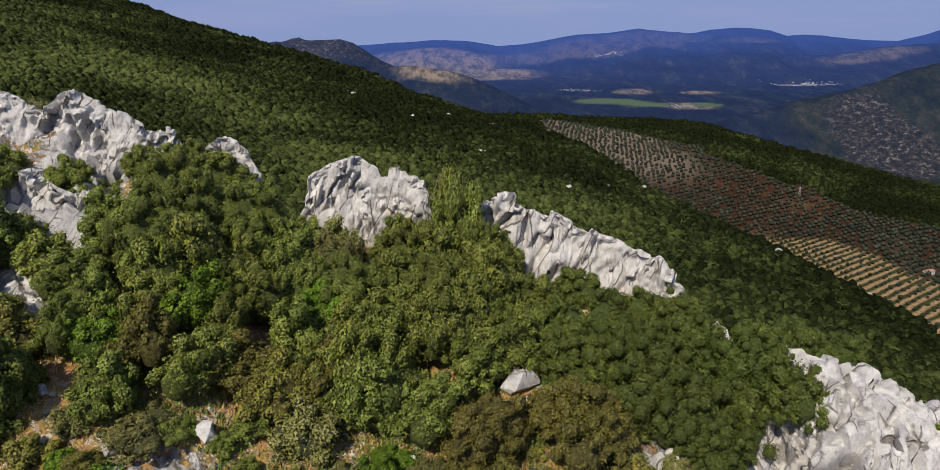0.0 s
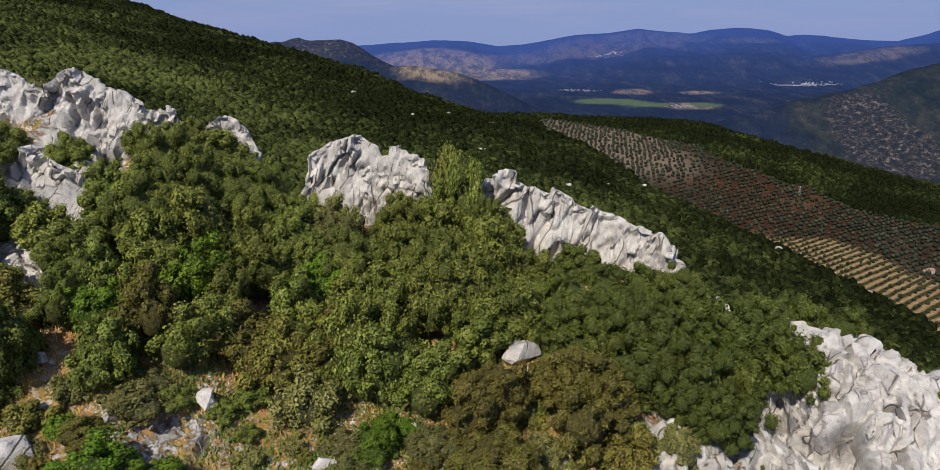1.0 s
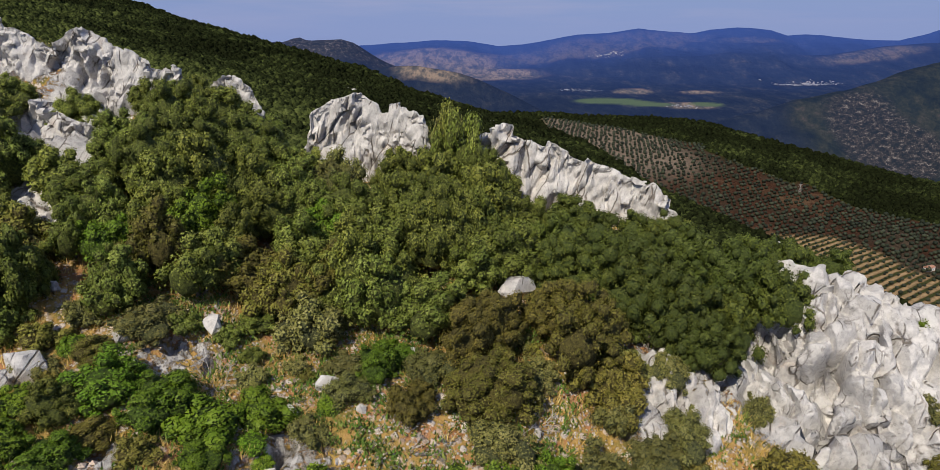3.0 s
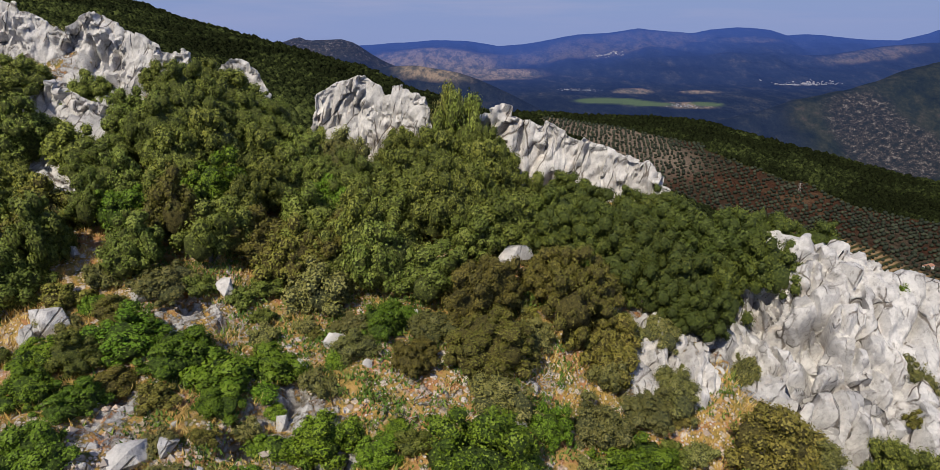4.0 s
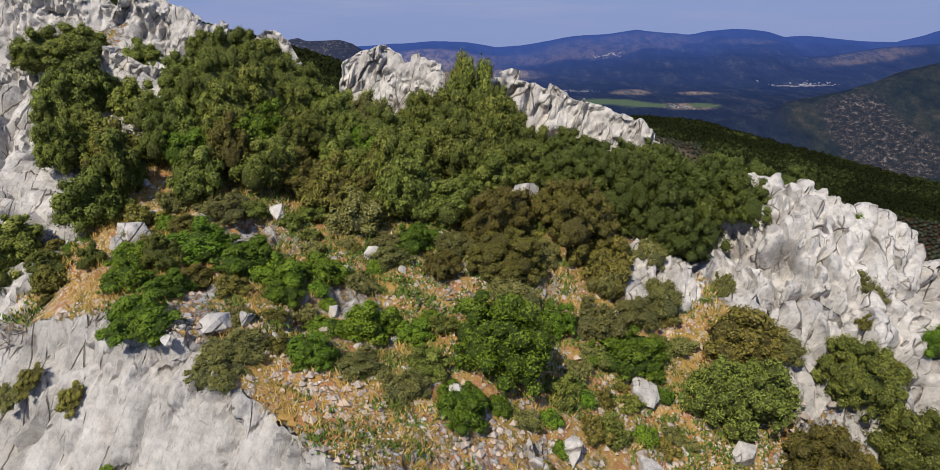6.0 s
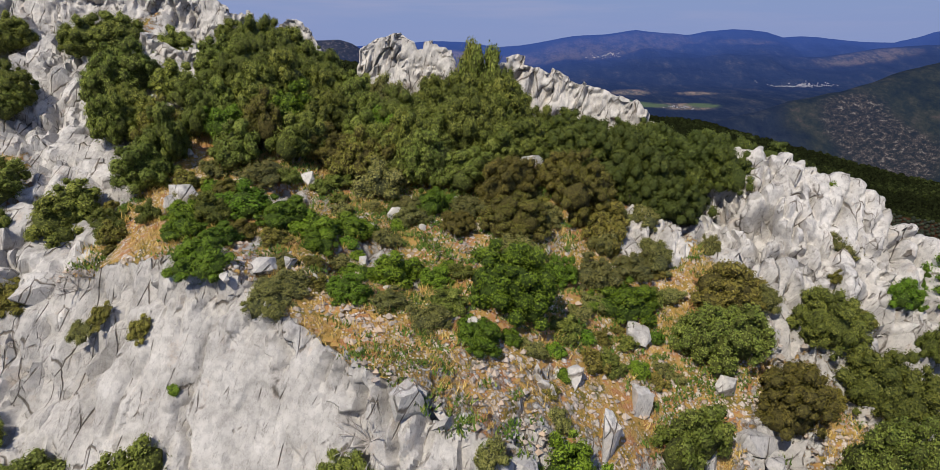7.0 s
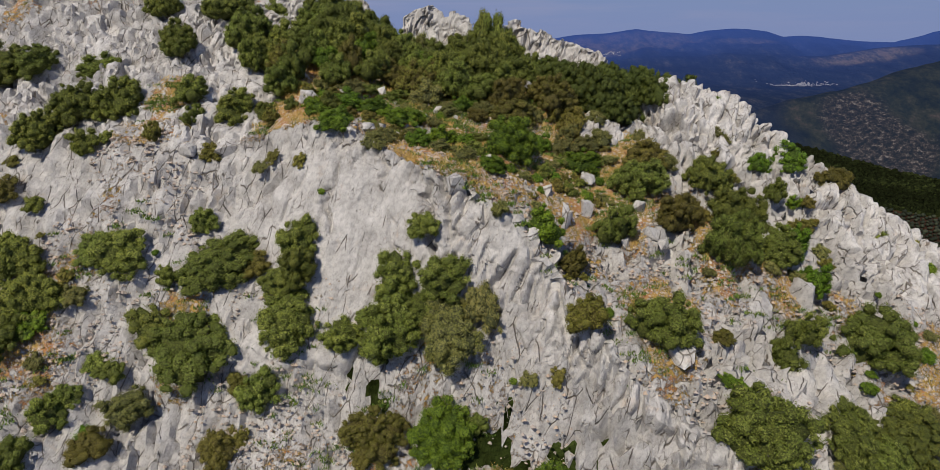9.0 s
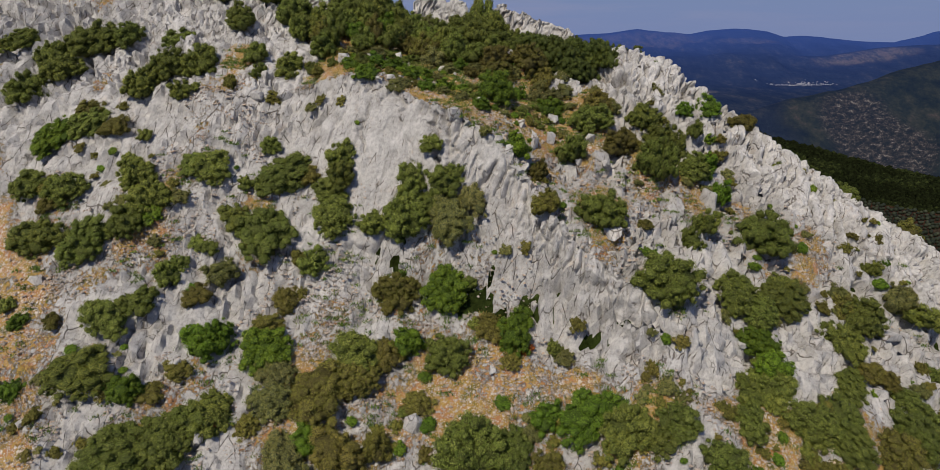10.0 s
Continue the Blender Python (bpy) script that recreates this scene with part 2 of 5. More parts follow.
def stone_colour(n, l, pos, pale=1.0, broken=1.0, grain=0.8):
    """Colour and relief of grey limestone, more or less shattered."""
    bed = strata(n, l, pos)
    grey = colours(n, l, tex(n, l, 0.6, 10, 0.7, pos), [(p, tuple(v * pale for v in c)) for p, c in ((0.30, (0.47, 0.445, 0.415)), (0.44, (0.62, 0.592, 0.555)), (0.58, (0.72, 0.69, 0.65)), (0.75, (0.80, 0.77, 0.73)))])
    l1, c1, k1 = fissures(n, l, bed, 1.0, 0.026, 0.22)
    l2, c2, k2 = fissures(n, l, bed, 2.7, 0.045, 0.25)
    grey = blend(n, l, 0.35, grey, colours(n, l, k1, [(0.0, (0.80, 0.80, 0.80)), (1.0, (1.08, 1.07, 1.06))]), "MULTIPLY")
    grey = blend(n, l, 0.35, grey, colours(n, l, k2, [(0.0, (0.62, 0.61, 0.60)), (0.4, (0.98, 0.97, 0.96)), (1.0, (1.12, 1.11, 1.10))]), "MULTIPLY")
    lichen = colours(n, l, tex(n, l, 3.2, 9, 0.75, pos), [(0.42, (0.70, 0.70, 0.71)), (0.54, (1, 1, 1))])
    grey = blend(n, l, 0.7, grey, lichen, "MULTIPLY")
    warm = colours(n, l, tex(n, l, 0.7, 9, 0.72, pos, 0.4), [(0.57, (0, 0, 0)), (0.72, (1, 1, 1))])
    grey = blend(n, l, reckon(n, l, "MULTIPLY", warm, 0.45), grey, (0.52, 0.38, 0.26))
    pits = colours(n, l, tex(n, l, 7.0, 8, 0.75, bed), [(0.36, (0.42, 0.41, 0.40)), (0.44, (1, 1, 1))])
    grey = blend(n, l, 0.45 + 0.25 * min(1.0, broken), grey, pits, "MULTIPLY")
    m1 = masked(n, l, pos, 0.7, 0.58 - 0.22 * broken, 0.66 - 0.22 * broken)
    m2 = masked(n, l, pos, 0.9, 0.62 - 0.16 * broken, 0.70 - 0.16 * broken)
    c1 = blend(n, l, m1, (1.0, 1.0, 1.0), c1)
    c2 = blend(n, l, m2, (1.0, 1.0, 1.0), c2)
    # cracks darkened in the colour: soil together with the shade of deep joints
    soil_and_shade = blend(n, l, 0.6, c1, c2, "MULTIPLY")
    grey = blend(n, l, soil_and_shade, blend(n, l, 1.0, grey, (0.36, 0.33, 0.30), "MULTIPLY"), grey)
    h = reckon(n, l, "ADD", reckon(n, l, "MULTIPLY", l1, 0.22 * broken), reckon(n, l, "MULTIPLY", l2, 0.12))
    h = reckon(n, l, "ADD", h, reckon(n, l, "MULTIPLY", c1, 0.5))
    h = reckon(n, l, "ADD", h, reckon(n, l, "MULTIPLY", c2, 0.25))
    h = reckon(n, l, "ADD", h, reckon(n, l, "MULTIPLY", tex(n, l, 3.4, 12, 0.76, bed), grain * 1.3))
    return grey, h


def stone_material(name, pale, broken, grain):
    m, n, l, b = material(name, 0.88)
    pos = n.new("ShaderNodeNewGeometry").outputs["Position"]
    c, h = stone_colour(n, l, pos, pale, broken, grain)
    l.new(c, b.inputs["Base Color"])
    bump(n, l, b, h, 1.0, 0.13)
    return m


def hill_material():
    """Limestone where the ground is bare, red and tawny soil with dry grass and small stones elsewhere."""
    m, n, l, b = material("hillside", 0.92)
    pos = n.new("ShaderNodeNewGeometry").outputs["Position"]
    rock = n.new("ShaderNodeAttribute")
    rock.attribute_name = "rocky"
    stone, h = stone_colour(n, l, pos, 0.76, 0.6, 0.7)
    soil = colours(n, l, tex(n, l, 0.8, 10, 0.7, pos), [(0.30, (0.06, 0.075, 0.015)), (0.40, (0.17, 0.14, 0.035)), (0.46, (0.36, 0.23, 0.06)), (0.52, (0.43, 0.27, 0.09)), (0.57, (0.38, 0.18, 0.07)), (0.64, (0.42, 0.22, 0.11)), (0.74, (0.50, 0.37, 0.24))])
    chip = None
    for scale, low in ((2.6, 0.40), (6.5, 0.36)):
        chips = n.new("ShaderNodeTexVoronoi")
        chips.inputs["Scale"].default_value = scale
        l.new(pos, chips.inputs["Vector"])
        one = colours(n, l, chips.outputs["Distance"], [(0.30, (1, 1, 1)), (0.44, (0, 0, 0))])
        one = reckon(n, l, "MULTIPLY", one, masked(n, l, pos, 0.45, low, low + 0.14))
        sep = n.new("ShaderNodeSeparateColor")
        l.new(chips.outputs["Color"], sep.inputs[0])
        soil = blend(n, l, one, soil, colours(n, l, sep.outputs[0], [(0.0, (0.34, 0.26, 0.20)), (0.4, (0.56, 0.47, 0.40)), (0.8, (0.68, 0.62, 0.56)), (1.0, (0.54, 0.40, 0.29))]))
        chip = one if chip is None else reckon(n, l, "MAXIMUM", chip, one)
    edge = reckon(n, l, "ADD", rock.outputs["Fac"], reckon(n, l, "MULTIPLY", reckon(n, l, "SUBTRACT", tex(n, l, 2.4, 8, 0.7, pos), 0.5), 0.9))
    edge = colours(n, l, edge, [(0.42, (0, 0, 0)), (0.5, (1, 1, 1))])
    l.new(blend(n, l, edge, soil, stone), b.inputs["Base Color"])
    low = reckon(n, l, "ADD", reckon(n, l, "MULTIPLY", chip, 0.35), reckon(n, l, "MULTIPLY", tex(n, l, 2.5, 10, 0.75, pos), 0.8))
    bump(n, l, b, blend(n, l, edge, low, h), 1.0, 0.18)
    return m


def country_material():
    """The slopes beyond the crest: scrub, and red or tawny plough land under the olives."""
    m, n, l, b = material("country", 1.0)
    b.inputs["Specular IOR Level"].default_value = 0.0
    pos = n.new("ShaderNodeNewGeometry").outputs["Position"]
    field = n.new("ShaderNodeAttribute")
    field.attribute_name = "field"
    green = colours(n, l, tex(n, l, 0.05, 10, 0.72, pos), [(0.32, (0.012, 0.018, 0.005)), (0.5, (0.024, 0.034, 0.008)), (0.66, (0.042, 0.055, 0.014)), (0.8, (0.10, 0.095, 0.06))])
    grain = colours(n, l, tex(n, l, 0.28, 4, 0.7, pos), [(0.38, (0.35, 0.35, 0.35)), (0.6, (1.5, 1.5, 1.5))])
    green = blend(n, l, 1.0, green, grain, "MULTIPLY")
    # reddish plough soil, darkened in colour for the cloud shade over the ridge
    soil = colours(n, l, tex(n, l, 0.012, 9, 0.65, pos), [(0.38, (0.075, 0.056, 0.038)), (0.46, (0.045, 0.032, 0.021)), (0.54, (0.055, 0.026, 0.016)), (0.64, (0.10, 0.060, 0.034))])

    def mapped(key):
        a = n.new("ShaderNodeAttribute")
        a.attribute_name = key
        return a.outputs["Fac"]

    soil = blend(n, l, mapped("chalky"), soil, (0.20, 0.155, 0.115))
    across = reckon(n, l, "ADD", mapped("row"), reckon(n, l, "MULTIPLY", tex(n, l, 0.05, 3, 0.6, pos), 0.5))
    band = reckon(n, l, "PINGPONG", across, 0.5)
    strips = colours(n, l, band, [(0.16, (0.050, 0.055, 0.020)), (0.26, (0.24, 0.155, 0.075)), (0.44, (0.34, 0.235, 0.125))])
    soil = blend(n, l, mapped("strip"), soil, strips)
    mottle = colours(n, l, tex(n, l, 0.35, 5, 0.7, pos), [(0.35, (0.6, 0.6, 0.6)), (0.65, (1.25, 1.25, 1.25))])
    soil = blend(n, l, 1.0, soil, mottle, "MULTIPLY")
    l.new(blend(n, l, field.outputs["Fac"], green, soil), b.inputs["Base Color"])
    bump(n, l, b, tex(n, l, 0.22, 6, 0.7, pos), 1.0, 2.5)
    return m


def distance_material():
    """Valley and ranges some miles off, the air's blue haze painted into colour and glow."""
    m, n, l, b = material("distance", 1.0)
    b.inputs["Specular IOR Level"].default_value = 0.0
    pos = n.new("ShaderNodeNewGeometry").outputs["Position"]
    sep = n.new("ShaderNodeSeparateXYZ")
    l.new(pos, sep.inputs[0])
    def cover(key):
        c = n.new("ShaderNodeAttribute")
        c.attribute_name = key
        return c.outputs["Fac"]
    stretch = n.new("ShaderNodeMapping")
    stretch.inputs["Scale"].default_value = (1, 0.45, 1)
    l.new(pos, stretch.inputs["Vector"])
    # dark blues hold the valley's cloud shadows as well as its woods
    wood = colours(n, l, tex(n, l, 0.011, 12, 0.8, stretch.outputs[0]), [(0.38, (0.008, 0.012, 0.018)), (0.52, (0.015, 0.021, 0.027)), (0.60, (0.034, 0.037, 0.036)), (0.67, (0.085, 0.072, 0.058)), (0.76, (0.17, 0.125, 0.09))])
    sunlit_farm = colours(n, l, tex(n, l, 0.016, 12, 0.8, stretch.outputs[0]), [(0.36, (0.03, 0.04, 0.045)), (0.45, (0.08, 0.075, 0.055)), (0.51, (0.17, 0.135, 0.09)), (0.57, (0.32, 0.23, 0.15)), (0.62, (0.13, 0.11, 0.07)), (0.72, (0.07, 0.075, 0.045))])
    rock = colours(n, l, tex(n, l, 0.055, 9, 0.85, pos), [(0.43, (0.012, 0.015, 0.010)), (0.50, (0.026, 0.026, 0.017)), (0.56, (0.060, 0.048, 0.034)), (0.61, (0.22, 0.20, 0.17))])
    c = blend(n, l, cover("sunlit_farm"), wood, sunlit_farm)
    slope = colours(n, l, tex(n, l, 0.016, 12, 0.75, stretch.outputs[0]), [(0.36, (0.008, 0.012, 0.009)), (0.48, (0.017, 0.022, 0.013)), (0.56, (0.030, 0.033, 0.018)), (0.64, (0.055, 0.046, 0.032)), (0.74, (0.11, 0.10, 0.08))])
    c = blend(n, l, cover("hill"), c, slope)
    c = blend(n, l, cover("scree"), c, rock)
    c = blend(n, l, cover("meadow"), c, (0.085, 0.12, 0.04))
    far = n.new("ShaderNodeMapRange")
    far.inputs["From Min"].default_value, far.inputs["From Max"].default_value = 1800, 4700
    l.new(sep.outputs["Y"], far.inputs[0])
    # haze by distance: mixed into the base colour and added as a blue glow
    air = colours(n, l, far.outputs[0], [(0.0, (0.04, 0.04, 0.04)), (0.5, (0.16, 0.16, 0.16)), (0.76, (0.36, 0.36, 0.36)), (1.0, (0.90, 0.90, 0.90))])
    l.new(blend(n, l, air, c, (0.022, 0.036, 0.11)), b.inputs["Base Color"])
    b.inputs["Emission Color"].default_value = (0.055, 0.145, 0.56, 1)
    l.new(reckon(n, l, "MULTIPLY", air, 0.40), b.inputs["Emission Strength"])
    bump(n, l, b, tex(n, l, 0.008, 10, 0.7, pos), 0.8, 30.0)
    return m


def leaf_material(name, dark, mid, light, rough=0.55):
    m, n, l, b = material(name, rough)
    b.inputs["Specular IOR Level"].default_value = 0.15
    own = n.new("ShaderNodeNewGeometry").outputs["Random Per Island"]
    tone = n.new("ShaderNodeAttribute")
    tone.attribute_name = "tone"
    c = colours(n, l, reckon(n, l, "ADD", reckon(n, l, "MULTIPLY", own, 0.35), reckon(n, l, "MULTIPLY", tone.outputs["Fac"], 0.65)), [(0.1, dark), (0.5, mid), (0.92, light)])
    hue = n.new("ShaderNodeHueSaturation")
    mr = n.new("ShaderNodeMapRange")
    mr.inputs["To Min"].default_value, mr.inputs["To Max"].default_value = 0.72, 1.3
    info = n.new("ShaderNodeObjectInfo").outputs["Random"]
    l.new(info, mr.inputs[0])
    l.new(mr.outputs[0], hue.inputs["Value"])
    sh = n.new("ShaderNodeMapRange")
    sh.inputs["To Min"].default_value, sh.inputs["To Max"].default_value = 0.485, 0.512
    l.new(reckon(n, l, "FRACT", reckon(n, l, "MULTIPLY", info, 7.3), 0.0), sh.inputs[0])
    l.new(sh.outputs[0], hue.inputs["Hue"])
    l.new(c, hue.inputs["Color"])
    l.new(hue.outputs[0], b.inputs["Base Color"])
    return m


def plain(name, a, b2, scale, rough=0.9):
    m, n, l, b = material(name, rough)
    pos = n.new("ShaderNodeNewGeometry").outputs["Position"]
    l.new(colours(n, l, tex(n, l, scale, 6, 0.65, pos), [(0.35, a), (0.65, b2)]), b.inputs["Base Color"])
    return m


def island(name, stops, rough=0.9):
    m, n, l, b = material(name, rough)
    l.new(colours(n, l, n.new("ShaderNodeNewGeometry").outputs["Random Per Island"], stops), b.inputs["Base Color"])
    return m


def inner_shade_material(name, dark, light):
    """Close twigs and leaves within a crown; shade between them is in the colour."""
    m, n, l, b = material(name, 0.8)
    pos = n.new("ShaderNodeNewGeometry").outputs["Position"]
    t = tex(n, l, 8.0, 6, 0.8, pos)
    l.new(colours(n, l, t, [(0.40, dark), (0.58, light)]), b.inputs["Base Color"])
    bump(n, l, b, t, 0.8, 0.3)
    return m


def canopy_material():
    """Close scrub and wood seen from far: each bush with its own green. Tone carries cloud shade."""
    m, n, l, b = material("scrub", 1.0)
    b.inputs["Specular IOR Level"].default_value = 0.0
    pos = n.new("ShaderNodeNewGeometry").outputs["Position"]
    tone = n.new("ShaderNodeAttribute")
    tone.attribute_name = "tone"
    bushes = n.new("ShaderNodeTexVoronoi")
    bushes.inputs["Scale"].default_value = 0.30
    l.new(pos, bushes.inputs["Vector"])
    sep = n.new("ShaderNodeSeparateColor")
    l.new(bushes.outputs["Color"], sep.inputs[0])
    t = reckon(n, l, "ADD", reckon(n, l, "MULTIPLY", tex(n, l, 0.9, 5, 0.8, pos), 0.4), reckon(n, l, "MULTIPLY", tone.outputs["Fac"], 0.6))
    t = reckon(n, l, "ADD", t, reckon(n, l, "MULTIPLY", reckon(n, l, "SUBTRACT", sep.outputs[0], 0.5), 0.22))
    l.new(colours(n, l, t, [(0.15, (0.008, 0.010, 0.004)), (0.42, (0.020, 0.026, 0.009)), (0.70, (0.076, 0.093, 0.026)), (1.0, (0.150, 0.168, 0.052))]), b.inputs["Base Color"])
    h = reckon(n, l, "SUBTRACT", reckon(n, l, "MULTIPLY", tex(n, l, 1.3, 4, 0.75, pos), 0.35), bushes.outputs["Distance"])
    bump(n, l, b, h, 1.0, 2.4)
    return m


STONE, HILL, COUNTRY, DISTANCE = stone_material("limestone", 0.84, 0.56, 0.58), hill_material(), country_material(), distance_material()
SLAB_STONE = stone_material("weathered_limestone", 0.74, 0.30, 0.55)
OAK_LEAF = leaf_material("holm_oak_leaf", (0.083, 0.104, 0.018), (0.140, 0.166, 0.027), (0.250, 0.270, 0.056))
BROWN_LEAF = leaf_material("brown_oak_leaf", (0.099, 0.094, 0.017), (0.145, 0.133, 0.024), (0.225, 0.195, 0.042))
GREEN_LEAF = leaf_material("green_leaf", (0.068, 0.120, 0.008), (0.105, 0.175, 0.011), (0.175, 0.250, 0.026))
GREY_LEAF = leaf_material("grey_green_leaf", (0.127, 0.130, 0.031), (0.165, 0.162, 0.042), (0.24, 0.228, 0.078))
INNER = {OAK_LEAF: inner_shade_material("oak_inner_shade", (0.034, 0.043, 0.009), (0.121, 0.139, 0.025)), BROWN_LEAF: inner_shade_material("brown_inner_shade", (0.040, 0.034, 0.009), (0.132, 0.112, 0.028)),
         GREEN_LEAF: inner_shade_material("green_inner_shade", (0.022, 0.040, 0.005), (0.078, 0.124, 0.012)), GREY_LEAF: inner_shade_material("grey_inner_shade", (0.037, 0.042, 0.016), (0.124, 0.130, 0.046))}
# holm oak leaf again, with the shade on the right-hand trees in its colour
SHADED_OAK_LEAF = leaf_material("shaded_oak_leaf", (0.047, 0.062, 0.012), (0.078, 0.098, 0.015), (0.150, 0.172, 0.032))
INNER[SHADED_OAK_LEAF] = inner_shade_material("shaded_oak_inner", (0.040, 0.056, 0.012), (0.090, 0.115, 0.023))
RED_LEAF = leaf_material("red_leaf", (0.12, 0.025, 0.008), (0.26, 0.05, 0.015), (0.36, 0.10, 0.03))
INNER[RED_LEAF] = inner_shade_material("red_inner_shade", (0.06, 0.02, 0.006), (0.20, 0.05, 0.015))
SCRUB = canopy_material()
OLIVE_LEAF = leaf_material("olive_leaf", (0.012, 0.016, 0.009), (0.024, 0.03, 0.017), (0.045, 0.052, 0.03), 0.7)
BARK = plain("bark", (0.10, 0.08, 0.06), (0.22, 0.19, 0.16), 8.0)
DEAD_WOOD = plain("dead_wood", (0.24, 0.21, 0.19), (0.42, 0.39, 0.36), 6.0)
DRY_GRASS = island("dry_grass", [(0.0, (0.34, 0.21, 0.05)), (0.5, (0.54, 0.37, 0.11)), (1.0, (0.64, 0.49, 0.19))])
HERB = island("herb", [(0.0, (0.05, 0.10, 0.012)), (0.5, (0.10, 0.17, 0.025)), (1.0, (0.20, 0.22, 0.05))])
SCREE = island("scree_stone", [(0.0, (0.26, 0.22, 0.18)), (0.5, (0.42, 0.36, 0.31)), (1.0, (0.50, 0.38, 0.28))])
WHITEWASH = plain("whitewash", (0.62, 0.60, 0.56), (0.78, 0.76, 0.72), 0.6)
# white village walls with the distance haze put into their colour
HAZED_WALL = plain("hazed_wall", (0.18, 0.20, 0.27), (0.42, 0.42, 0.45), 0.02)
TILE = plain("roof_tile", (0.28, 0.13, 0.08), (0.42, 0.24, 0.16), 1.5)
# ---- ground ----
def mesh_of(name, co, faces, mats, smooth=True, pick=None, extra=(), sharp=0.0):
    """A mesh from arrays of corners and faces that all have as many sides."""
    me = bpy.data.meshes.new(name)
    co, faces = np.asarray(co, np.float32), np.asarray(faces, np.int32)
    me.vertices.add(len(co))
    me.vertices.foreach_set("co", co.ravel())
    me.loops.add(faces.size)
    me.loops.foreach_set("vertex_index", faces.ravel())
    me.polygons.add(len(faces))
    me.polygons.foreach_set("loop_start", np.arange(0, faces.size, faces.shape[1], dtype=np.int32))
    me.polygons.foreach_set("use_smooth", np.full(len(faces), smooth, dtype=bool))
    for m in mats:
        me.materials.append(m)
    if pick is not None:
        me.polygons.foreach_set("material_index", pick.astype(np.int32))
    for key, values in extra:
        me.attributes.new(key, "FLOAT", "POINT").data.foreach_set("value", np.asarray(values, np.float32))
    me.update(calc_edges=True)
    if sharp:
        me.set_sharp_from_angle(angle=sharp)
    return me


def grid_faces(nx, ny):
    a = (np.arange(ny - 1)[:, None] * nx + np.arange(nx - 1)).ravel()
    return np.stack([a, a + 1, a + nx + 1, a + nx], 1)


def spread(*runs):
    return np.concatenate([np.arange(a, b, s) for a, b, s in runs])


def orchard(x, y):
    """1 where olives are planted on the far ridge."""
    upper = np.interp(y, [480, 560, 750, 850, 960, 1100, 1200, 1240], [560, 700, 640, 500, 410, 330, 220, 160])
    n = fractal(flat3(x / 90, y / 90), 3, 57)
    lower = np.interp(y, [300, 430, 760, 900], [290, 280, 165, 125])
    return ramp(10, -10, x - upper + 40 * n) * ramp(-10, 20, x - lower) * ramp(420, 460, y) * ramp(1260, 1230, y)


def tan_rows(x, y):
    """1 on the strips of pale ploughed soil nearest the farmhouse."""
    return ramp(12, -6, x - 402 - 0.20 * (690 - y) - 10 * fractal(flat3(x / 60, y / 60), 2, 58)) * ramp(722, 700, y) * ramp(400, 450, y)


def row_number(x, y):
    """Which row of olives a spot lies in, counted across the rows."""
    return (-(x - 330) * math.sin(0.62) + (y - 700) * math.cos(0.62)) / 8.4


# the wide sheet: mountain foot, wooded flank and olive ridge
XS = spread((-1500, -120, 20), (-120, 300, 6), (300, 640, 5), (640, 900, 10), (900, 1600, 40))
YS = spread((-900, -80, 40), (-80, 60, 4), (60, 1440, 9))
gx, gy = np.meshgrid(XS, YS)
gz = land(gx, gy)
close = ramp(-78, -70, gx) * ramp(68, 60, gx) * ramp(-24, -18, gy) * ramp(50, 44, gy)
gz = gz - 2.5 * close - 40 * ramp(1390, 1435, gy)
field = orchard(gx, gy)
ground = new("ground", mesh_of("ground", np.stack([gx, gy, gz], -1).reshape(-1, 3), grid_faces(len(XS), len(YS)), [COUNTRY], extra=[("field", field.ravel()), ("strip", tan_rows(gx, gy).ravel()), ("row", row_number(gx, gy).ravel()), ("chalky", (ramp(900, 1010, gy + 0.3 * (400 - gx)) * ramp(360, 300, gx) * 0.9).ravel())]))
tagged(ground, "dark green wooded mountain flank falling to ploughed olive land", "ground", kind="structure")

# valley and ranges
XS = spread((-3300, 4300, 28))
YS = spread((1380, 4760, 26))
gx, gy = np.meshgrid(XS, YS)
wave = fractal(flat3(gx / 300, gy / 300), 4, 63)


def patches(*ovals):
    """Land cover in ovals: x, y, half widths."""
    return sum(ramp(1.15, 0.75, np.hypot((gx - x) / a, (gy - y) / b) + 0.25 * wave) for x, y, a, b in ovals).clip(0, 1)


# tan field ovals also stand for sunlit patches, lightened in the colour
sunlit_farm = np.maximum(patches((150, 4000, 330, 170), (-300, 4200, 520, 200), (-150, 2860, 170, 60), (1000, 3120, 130, 60), (820, 3450, 90, 70), (1150, 3420, 110, 50)), 0.45 * patches((500, 4330, 500, 120), (1000, 4420, 400, 110), (2300, 4050, 300, 90), (1350, 4480, 220, 80), (1750, 4380, 200, 60)))
scree = np.maximum(patches((1450, 2460, 130, 190), (1540, 2320, 110, 120)), 0.75 * patches((-650, 3300, 260, 160), (-880, 3290, 130, 120)))
hill = patches((1750, 2600, 420, 260), (1480, 2430, 330, 330), (2250, 2700, 500, 200))
meadow = patches((640, 3180, 150, 60), (800, 3130, 130, 45), (1100, 3150, 90, 40))
backdrop = new("backdrop", mesh_of("backdrop", np.stack([gx, gy, far_land(gx, gy)], -1).reshape(-1, 3), grid_faces(len(XS), len(YS)), [DISTANCE], extra=[("sunlit_farm", sunlit_farm.ravel()), ("scree", scree.ravel()), ("meadow", meadow.ravel()), ("hill", hill.ravel())]))
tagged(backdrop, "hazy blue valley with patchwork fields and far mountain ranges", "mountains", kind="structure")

# ---- limestone ----
BED = np.array((0.92, 0.16, -0.36))
BED /= np.linalg.norm(BED)
